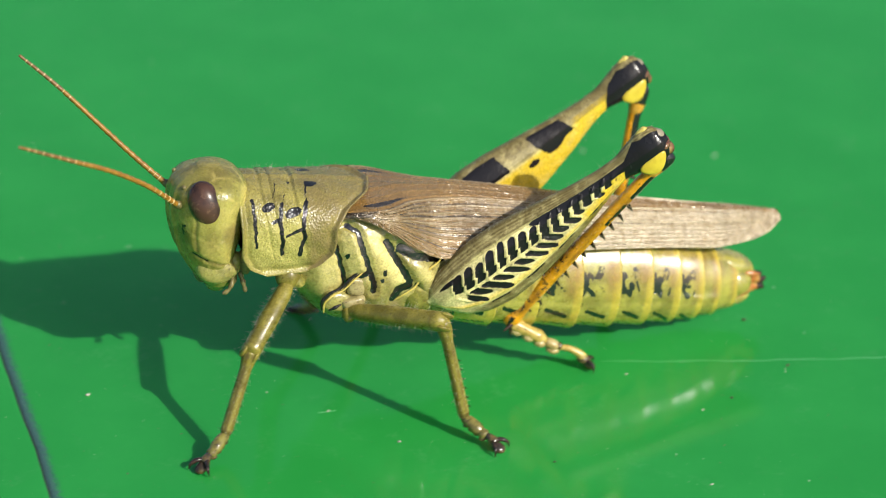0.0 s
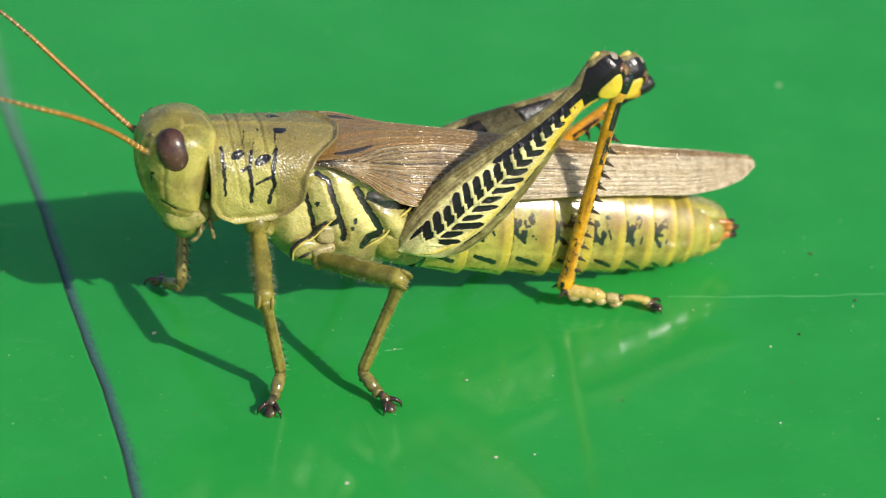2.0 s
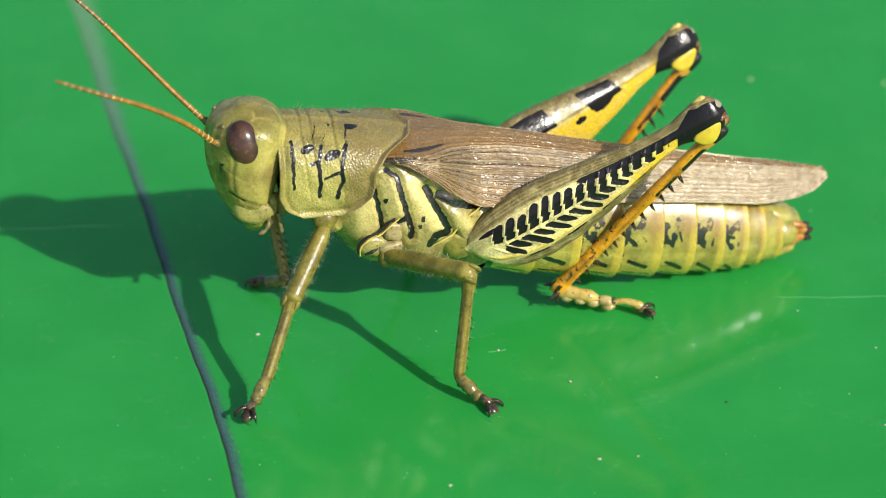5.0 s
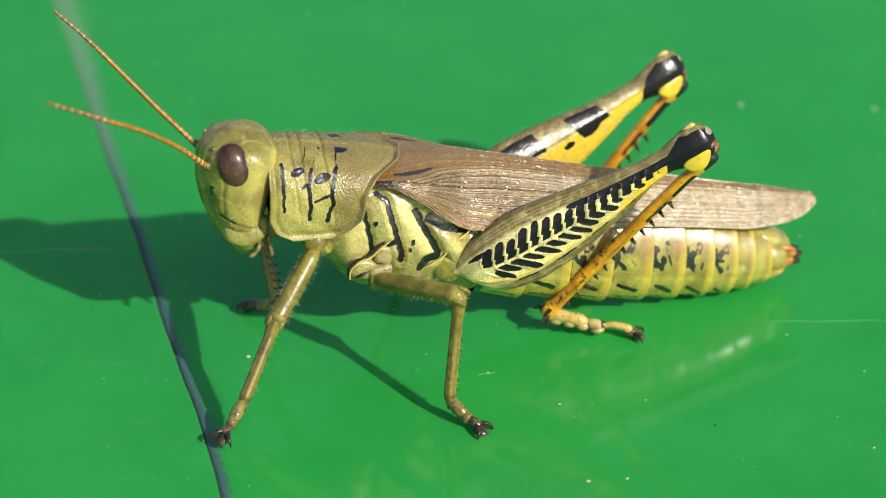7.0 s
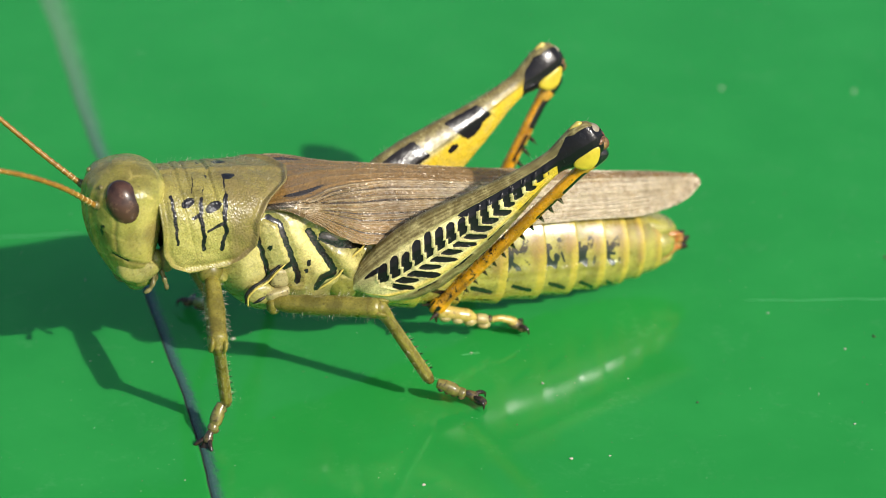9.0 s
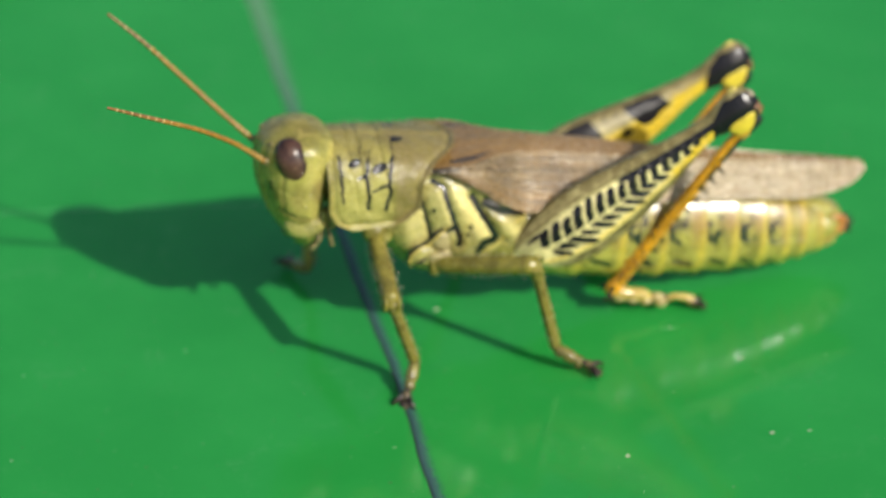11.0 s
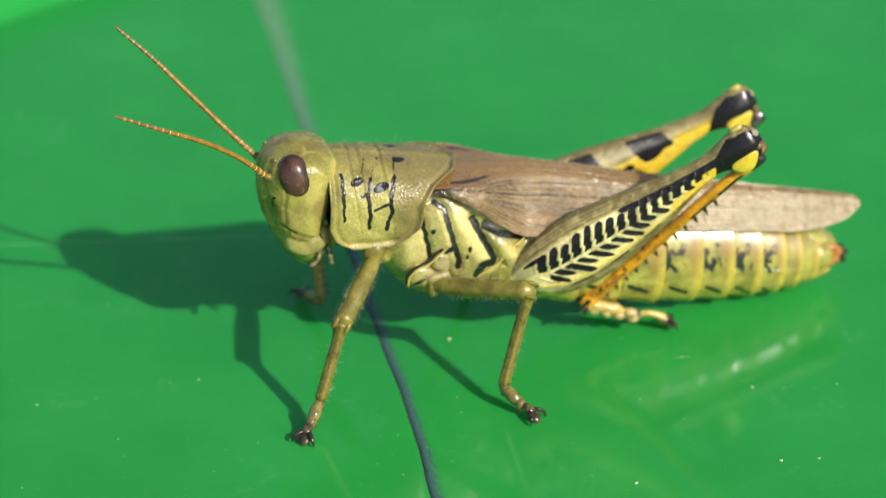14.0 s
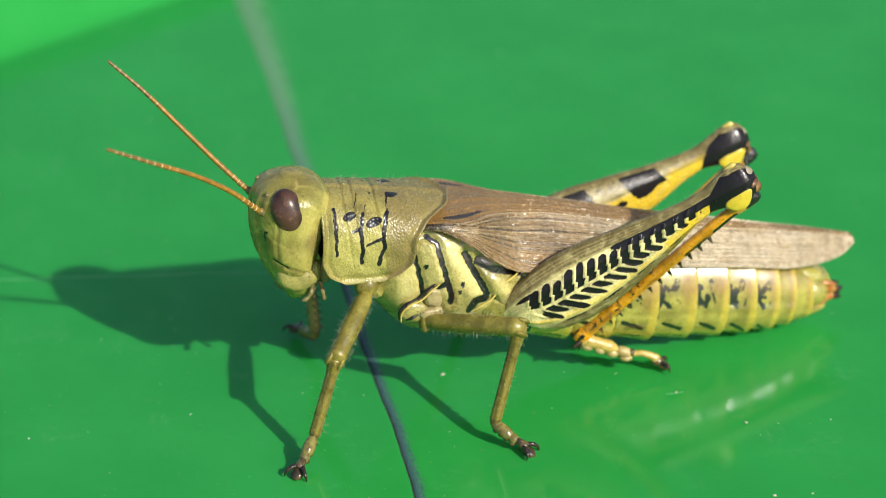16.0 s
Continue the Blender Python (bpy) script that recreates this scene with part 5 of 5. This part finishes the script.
def motions():
    at = [r[0] for r in FOCUS], [r[1] for r in FOCUS]
    walk(focus_mark, [(t, Matrix.Translation(m @ Vector((0, 0, -np.interp(t, *at) * MM)))) for t, m in CAMERA_ROWS])
    # body over the sheet: seconds, x, y, z in millimetres, heading, pitch
    body_rows = (
        (0, 3.5, -11.22, -0, 16.01, 0),
        (0.5, 1.11, -12.04, -0.01, 16.32, 0.11),
        (1, 0.63, -12.24, -0.02, 16.57, 0.3),
        (1.5, 0.26, -12.15, -0.02, 16.66, 0.71),
        (2, -2.76, -12.41, -0.02, 16.79, 1.03),
        (2.5, -4.5, -11.91, -0.01, 16.03, 1.53),
        (3, -4.7, -11.96, -0.01, 15.41, 1.68),
        (3.2, -4.85, -11.74, -0.03, 16, 2.29),
        (5.3, -5.16, -11.92, -0, 15.66, 2.68),
        (5.5, -5.16, -11.92, -0, 15.72, 2.71),
        (6, -5.18, -11.95, 0, 15.72, 2.71),
        (6.5, -5.19, -11.98, 0, 15.72, 2.7),
        (7, -5.19, -12.01, -0, 15.76, 2.72),
        (7.5, -7, -13.06, -0.01, 17.55, 2.26),
        (8, -9.26, -15.48, -0, 20.13, 1.29),
        (8.2, -9.67, -16.99, -0.01, 21.9, 0.89),
        (10.3, -12.05, -17.31, 0, 21.21, 0.29),
        (10.5, -12.47, -16.86, -0, 20.36, 0.23),
        (11, -13.29, -15.91, -0, 18.2, 0.74),
        (11.5, -13.66, -15.56, -0.01, 18.48, 0.53),
        (12, -13.45, -15.52, -0.01, 18.08, 0.69),
        (12.5, -13.8, -15.1, -0.02, 17.81, 1.04),
        (13, -13.94, -14.67, -0.01, 17.75, 1),
        (13.5, -14.45, -15.01, -0.04, 19.23, 3.05),
        (14, -14.46, -15.04, -0.02, 19.2, 3.09),
        (14.5, -14.46, -15.1, -0.02, 19.2, 3.02),
        (15, -14.46, -15.1, -0.02, 19.19, 3.02),
        (15.5, -14.46, -15.11, -0.02, 19.21, 3.07),
        (16, -14.48, -15.22, -0.02, 19.34, 3.1),
    )
    abdomen_rows = ((0, -0.0), (0.5, 0.5), (1, 0.5), (1.5, 0.2), (2, 0.3), (2.5, -0.0), (3, -0.8), (3.2, -0.9), (5.3, -1.5), (5.5, -1.6), (6, -1.7), (6.5, -1.8), (7, -1.7), (7.5, -1.2), (8, -1.1), (8.2, -1.2), (10.3, -0.7), (10.5, -0.6), (11, -1.4), (13.5, -2.6), (14, -2.4), (14.5, -2.7), (15, -2.7), (15.5, -2.7), (16, -2.6))
    near_fore = (
        (0, -7.44, -5.91, 6.18, -9.53, -7.42, 1.31, -11.73, -9.35, 0.29),
        (0.5, -6.58, -6.89, 6.54, -7.71, -7.99, 1.25, -10, -9.63, -0.05),
        (1, -6.44, -7.08, 6.72, -6.98, -7.47, 1.25, -9.15, -9.35, 0.07),
        (1.5, -6.29, -7.17, 6.73, -6.65, -7.38, 1.23, -8.57, -9.52, 0.09),
        (2, -5.03, -7.63, 6.81, -3.98, -7.79, 1.4, -5.43, -10.22, 0.13),
        (2.5, -3.99, -7.61, 6.63, -2.44, -8.43, 1.4, -3.61, -11.01, 0.15),
        (3, -4.1, -7.66, 6.74, -2.37, -8.22, 1.53, -3.19, -10.84, 0.08),
        (3.2, -4.15, -7.66, 6.74, -2.4, -8.22, 1.53, -3.25, -10.84, 0.08),
        (5.5, -7.25, -5.31, 5.5, -9.87, -7.93, 1.42, -11.77, -9.95, 0.04),
        (7, -7.24, -5.48, 5.62, -9.81, -7.9, 1.38, -11.7, -9.91, -0.03),
        (7.5, -6.99, -6.45, 6.32, -8.36, -7.31, 1.05, -10.32, -9.42, -0.11),
        (8, -6.16, -7.29, 6.86, -6.55, -6.9, 1.37, -8.53, -8.01, -0.74),
        (10.5, -4.99, -7.88, 7.45, -3.49, -6.26, 2.39, -4.5, -7.68, -0.17),
        (11, -4.51, -7.8, 7.08, -2.71, -7.08, 1.91, -4.02, -9.01, -0.13),
        (11.5, -4.34, -7.83, 7.11, -2.77, -7.94, 1.82, -3.96, -9.98, -0.18),
        (12, -4.35, -7.82, 7.1, -2.69, -7.55, 1.84, -3.82, -9.85, 0.11),
        (12.5, -4.94, -7.85, 7.32, -3.55, -6.76, 2.09, -4.05, -9.14, 0.17),
        (13, -7.15, -6.77, 7.02, -8.17, -6.91, 1.6, -9.9, -9.1, 0.26),
        (13.5, -7.2, -6.32, 6.38, -8.77, -6.88, 1.12, -10.46, -9.11, -0.22),
        (14, -7.19, -6.36, 6.43, -8.72, -6.97, 1.16, -10.38, -9.14, -0.3),
        (16, -7.11, -6.39, 6.37, -8.56, -6.84, 1.06, -10.29, -9.02, -0.32),
    )
    near_mid = (
        (0, 4.13, -8.79, 8.11, 5.48, -9.7, 1.4, 7.23, -12.11, 0.22),
        (0.5, 4.54, -8.5, 7.65, 7.58, -9.33, 1.51, 9.56, -11.57, 0.37),
        (1, 4.48, -8.57, 7.6, 7.79, -9.42, 1.6, 9.92, -11.53, 0.48),
        (1.2, 4.48, -8.57, 7.6, 7.75, -9.42, 1.6, 9.88, -11.53, 0.48),
        (1.3, 4.4, -8.6, 7.9, 7.0, -9.2, 2.2, 9.0, -11.4, 1.0),
        (1.4, 4.15, -8.65, 8.5, 5.1, -8.9, 1.85, 6.6, -11.4, 0.5),
        (1.5, 4.09, -8.68, 8.57, 4.5, -8.81, 1.75, 5.65, -11.46, 0.4),
        (1.6, 3.6, -9.1, 8.4, 2.4, -9.0, 2.1, 3.6, -11.6, 0.7),
        (1.7, 3.15, -9.5, 8.1, 0.5, -9.2, 1.7, 1.8, -11.8, 0.4),
        (2, 3.12, -9.54, 8.07, 0.82, -9.26, 1.56, 2.09, -11.87, 0.21),
        (2.5, 3.65, -9.18, 8.11, 2.13, -10.35, 1.48, 3.85, -12.67, 0.1),
        (3, 3.49, -9.22, 8.36, 2.55, -9.95, 1.56, 4.15, -12.43, 0.34),
        (5.5, 3.39, -9.32, 8.27, 2.7, -10.55, 1.51, 4.56, -12.83, 0.23),
        (7, 3.38, -9.32, 8.31, 2.79, -10.39, 1.51, 4.55, -12.76, 0.28),
        (7.5, 3.7, -9.06, 8.39, 4.08, -9.93, 1.55, 6.23, -12.02, 0.41),
        (8, 4.68, -8.13, 8.43, 6.26, -8.62, 1.72, 8.55, -10.48, 0.49),
        (10.5, 4.89, -8.19, 6.92, 9.28, -8.73, 1.61, 12.23, -9.26, 0.49),
        (11, 4.8, -8.01, 8.36, 6.55, -7.72, 1.68, 9.04, -9.3, 0.45),
        (11.5, 4.27, -8.42, 8.78, 2.79, -7.81, 2.06, 4.21, -10.12, 0.36),
        (12, 4.25, -8.61, 8.34, 2.51, -7.92, 1.69, 3.92, -10.35, 0.15),
        (12.5, 4.26, -8.55, 8.51, 2.6, -8.37, 1.81, 4.1, -10.75, 0.27),
        (13, 4.13, -8.69, 8.43, 2.53, -8.65, 1.72, 4.19, -11.01, 0.32),
        (13.5, 4.07, -8.72, 8.49, 2.93, -8.57, 1.68, 4.51, -11.1, 0.51),
        (14, 4.45, -8.39, 8.39, 2.95, -8.69, 1.66, 4.62, -11.14, 0.47),
        (16, 4.24, -8.59, 8.42, 2.84, -8.76, 1.66, 4.83, -10.93, 0.41),
    )
    near_hind = (
        (0, 19.11, -5.78, 16.72, 10.94, -2.28, 3.48, 16.41, -4.06, 0.45),
        (0.5, 18.98, -5.41, 17, 12.85, -2.33, 2.4, 18.75, -4.33, 0.56),
        (1, 19.1, -4.81, 16.91, 13.45, -2.33, 1.94, 19.5, -4.23, 0.49),
        (1.5, 19.07, -5.03, 16.92, 13.65, -2.28, 1.89, 19.59, -4.64, 0.71),
        (2, 18.33, -4.61, 18.01, 16.37, -3.35, 1.73, 22.44, -5.49, 0.87),
        (2.5, 18.09, -4.6, 18.31, 17.78, -4.17, 1.76, 23.99, -5.92, 1),
        (2.9, 17.7, -4.6, 18.8, 17.6, -4.1, 1.8, 23.8, -5.8, 1.1),
        (3, 17.64, -4.6, 18.86, 17, -3.9, 1.95, 23, -5.3, 2.6),
        (3.1, 17.64, -4.6, 18.86, 16.6, -3.8, 2.1, 22.6, -5, 2.9),
        (3.2, 17.66, -4.6, 18.84, 14.9, -3.4, 2.8, 20.4, -3.9, 5.4),
        (3.6, 18.7, -4.9, 17.4, 12.2, -2.4, 2.6, 18.2, -4.6, 2),
        (5.5, 19.96, -5.6, 15.28, 11.59, -2.28, 2.05, 17.51, -4.83, 1.25),
        (7, 19.84, -5.99, 15.41, 11.62, -2.32, 2.17, 17.6, -4.71, 1.27),
        (7.5, 19.98, -6.06, 15.12, 11.53, -2.28, 2.08, 17.63, -4.33, 1.21),
        (8, 19.76, -6.68, 15.33, 10.7, -2.3, 3, 16.75, -3.55, 0.97),
        (10.5, 19.1, -7.43, 16.2, 11.91, -2.37, 2.79, 18.03, -2.91, 0.66),
        (11, 19.74, -5.06, 15.8, 12.07, -2.3, 1.98, 18.34, -3.55, 0.84),
        (11.5, 19.63, -5.31, 15.96, 12.43, -2.3, 1.89, 18.65, -3.7, 0.64),
        (12, 19.71, -5.84, 15.69, 12.42, -2.32, 1.79, 18.69, -3.56, 0.59),
        (12.5, 18.88, -6.64, 16.84, 12.57, -2.44, 2.63, 18.91, -2, 1.26),
        (13, 18.81, -7.2, 16.76, 10.72, -2.5, 3.87, 16.73, -1.76, 1.5),
        (13.5, 19.44, -6.21, 16.07, 10.59, -2.29, 3.46, 16.89, -2.79, 1.94),
        (14, 19.59, -6.27, 15.78, 10.57, -2.27, 3.32, 16.79, -3.25, 1.7),
        (16, 19.42, -6.84, 15.91, 10.58, -2.33, 3.47, 16.63, -3.66, 1.51),
    )
    far_hind = (
        (0, 21.55, 4.88, 16.19, 20, 4.17, 1.2, 26.14, 6.15, 0.39),
        (0.5, 21.7, 7.21, 15.18, 17.2, 3.63, 1.24, 23.34, 5.61, 0.43),
        (1, 22.44, 5.45, 14.34, 15, 5.08, 1.91, 21.04, 7.02, 0.48),
        (1.5, 23.59, 3.5, 13.31, 10.51, 3.4, 4.18, 15.88, 5.13, 0.95),
        (2, 24.02, 4.16, 12.9, 10.79, 3.88, 3.49, 16.43, 5.69, 0.81),
        (2.5, 23.96, 3.3, 13.11, 11.33, 3.4, 2.84, 17.2, 5.29, 0.78),
        (3, 23.79, 4.84, 13.41, 12.5, 4.56, 1.58, 18.64, 6.54, 0.77),
        (5.5, 22.64, 6.78, 14.27, 14.7, 6.46, 1.9, 20.8, 8.44, 1.2),
        (7, 22.82, 7.31, 13.79, 14.6, 6.96, 1.9, 20.7, 8.94, 1.2),
        (7.5, 22.12, 6.63, 14.82, 16.6, 3.36, 1.82, 22.74, 5.34, 1.01),
        (8, 21.76, 6.23, 15.11, 17.2, 3.63, 1.56, 23.33, 5.61, 0.74),
        (10.5, 23.19, 5.12, 12.75, 12.36, 4.78, 1.26, 18.5, 6.76, 0.44),
        (11, 22.99, 4.46, 13.86, 13.05, 4.07, 1.37, 19.19, 6.05, 0.56),
        (11.5, 23.1, 4.46, 13.95, 13.16, 4.08, 1.34, 19.3, 6.06, 0.52),
        (12, 23.65, 3.9, 12.84, 12.15, 3.59, 1.63, 18.25, 5.56, 0.55),
        (12.5, 23.89, 4.38, 12.16, 11.78, 4.04, 1.6, 17.9, 6.01, 0.62),
        (13, 23.81, 5.39, 12.28, 11.9, 4.99, 1.43, 18.03, 6.97, 0.62),
        (13.5, 23.85, 3.88, 13.4, 12.25, 3.51, 1.9, 18.39, 5.49, 1.08),
        (14, 23.73, 3.44, 13.72, 12.44, 3.4, 1.91, 18.57, 5.38, 1.1),
        (16, 23.83, 3.88, 13.45, 12.25, 3.5, 1.93, 18.39, 5.48, 1.12),
    )
    far_fore = (
        (0, -2.65, 6.86, 5.91, 0.53, 6.79, 1.4, -0.55, 9.18, -0.26),
        (0.5, -6.41, 6.59, 5.99, -8.72, 9.66, 2.03, -9.69, 12.35, 0.81),
        (1, -7.49, 5.63, 5.97, -10.45, 5, 1.36, -11.81, 7.61, 0.4),
        (1.5, -7.41, 5.72, 5.98, -10.23, 4.97, 1.29, -11.47, 7.63, 0.28),
        (2, -6.48, 6.75, 6.24, -7.25, 4.44, 1.29, -8.41, 7.14, 0.31),
        (2.5, -6.04, 6.68, 5.84, -5.87, 3.61, 1.26, -6.97, 6.33, 0.25),
        (3, -5.91, 6.63, 5.72, -5.54, 3.42, 1.25, -6.74, 6.1, 0.25),
        (5.5, -5.58, 6.82, 5.78, -4.93, 3.85, 1.17, -6.63, 6.14, -0.04),
        (7, -5.57, 6.77, 5.72, -4.89, 3.72, 1.17, -6.51, 6.09, -0),
        (7.5, -4.4, 6.9, 5.6, -2.64, 3.91, 1.31, -3.97, 6.52, 0.28),
        (8, -2.07, 6.13, 5.46, 1.19, 4.24, 1.43, 0.26, 7, 0.38),
        (10.5, -5.59, 7.47, 6.78, -5.99, 8.55, 1.38, -6.8, 11.41, 0.5),
        (11, -5.72, 7.46, 6.83, -6, 7.25, 1.33, -7.02, 10.05, 0.44),
        (11.5, -5.73, 7.42, 6.77, -5.76, 6.38, 1.36, -6.62, 9.24, 0.54),
        (12, -5.89, 7.35, 6.74, -6.2, 6.29, 1.34, -7.08, 9.15, 0.51),
        (12.5, -5.86, 7.31, 6.63, -5.99, 5.87, 1.31, -6.83, 8.74, 0.49),
        (13, -5.92, 7.2, 6.49, -6.01, 5.33, 1.3, -6.9, 8.17, 0.46),
        (13.5, -5.6, 7.3, 6.47, -5.32, 5.85, 1.15, -6.12, 8.71, 0.28),
        (14, -5.57, 7.31, 6.47, -5.27, 5.92, 1.14, -6.06, 8.79, 0.27),
        (16, -5.49, 7.35, 6.5, -5.08, 6.04, 1.15, -5.91, 8.9, 0.27),
    )
    far_mid = (
        (0, 3.21, 9.51, 7.94, 5.7, 9.2, 1.5, 6.87, 11.94, 0.33),
        (0.5, 4.13, 8.92, 7.43, 7.7, 9.2, 1.53, 8.87, 11.94, 0.36),
        (1, 2.07, 10.01, 8.24, 3.5, 9.2, 1.53, 4.68, 11.94, 0.37),
        (1.5, 2.18, 9.96, 8.26, 3.7, 9.2, 1.57, 4.89, 11.94, 0.41),
        (2, 3.47, 9.34, 7.94, 6.3, 9.2, 1.64, 7.49, 11.94, 0.49),
        (2.5, 4.09, 8.93, 7.61, 7.69, 9.2, 1.72, 8.9, 11.94, 0.58),
        (3, 4.18, 8.86, 7.55, 7.89, 9.2, 1.74, 9.1, 11.94, 0.6),
        (5.5, 2.82, 9.66, 8.28, 4.99, 9.2, 1.74, 6.21, 11.94, 0.63),
        (7, 2.82, 9.66, 8.28, 4.99, 9.2, 1.74, 6.21, 11.94, 0.63),
        (7.5, 3.81, 9.11, 7.87, 7.09, 9.2, 1.79, 8.31, 11.94, 0.66),
        (8, 2.28, 9.92, 8.27, 3.9, 9.2, 1.59, 5.1, 11.94, 0.45),
        (10.5, 2.61, 9.8, 8.14, 4.5, 9.2, 1.52, 5.68, 11.94, 0.35),
        (11, 3.01, 9.6, 8.07, 5.3, 9.2, 1.57, 6.49, 11.94, 0.41),
        (11.5, 3.2, 9.5, 7.99, 5.7, 9.2, 1.56, 6.88, 11.94, 0.4),
        (12, 3.1, 9.55, 8.04, 5.5, 9.2, 1.58, 6.69, 11.94, 0.42),
        (12.5, 3.24, 9.47, 8.03, 5.8, 9.2, 1.62, 6.99, 11.94, 0.47),
        (13, 3.29, 9.45, 8, 5.9, 9.2, 1.61, 7.09, 11.94, 0.46),
        (13.5, 3.41, 9.33, 8.16, 6.28, 9.2, 1.87, 7.51, 11.94, 0.76),
        (14, 3.42, 9.33, 8.15, 6.28, 9.2, 1.86, 7.51, 11.94, 0.76),
        (16, 3.42, 9.33, 8.15, 6.28, 9.2, 1.87, 7.51, 11.94, 0.76),
    )
    walk(hopper, [(t, pose(x * MM, y * MM, z * MM, 0, p, h)) for t, x, y, z, h, p in body_rows])
    walk(abdomen, [(t, pose(*(v * MM for v in PIVOT), 0, a, 0)) for t, a in abdomen_rows])
    # legs, in the body's space: seconds, knee, ankle, toe
    for kind, side, rows in (("fore", -1, near_fore), ("mid", -1, near_mid), ("hind", -1, near_hind), ("fore", 1, far_fore), ("mid", 1, far_mid), ("hind", 1, far_hind)):
        femur, tibia, tarsus = legs[kind, side]
        hip = HIPS[kind, side]
        out = (0, side * 0.8, 0.6) if kind != "hind" else (0, 0, 1)
        walk(femur, [(r[0], hinge(hip, r[1:4], out if kind != "hind" else (-0.5, 0, 1))) for r in rows])
        if kind == "hind":
            # the shin hangs from the underside of the knee
            under = Vector((0.32, 0, -0.98))
            knees = [hinge(r[1:4], [2 * b - a for a, b in zip(hip, r[1:4])], (-0.5, 0, 1)) for r in rows]
            starts = [(m.translation / MM + m.to_3x3() @ under) for m in knees]
        else:
            starts = [r[1:4] for r in rows]
        walk(tibia, [(r[0], hinge(a, r[4:7], (1, 0, 0.3) if kind == "hind" else (-0.6, side * 0.8, 0))) for r, a in zip(rows, starts)])
        walk(tarsus, [(r[0], hinge(r[4:7], r[7:10])) for r in rows])


motions()
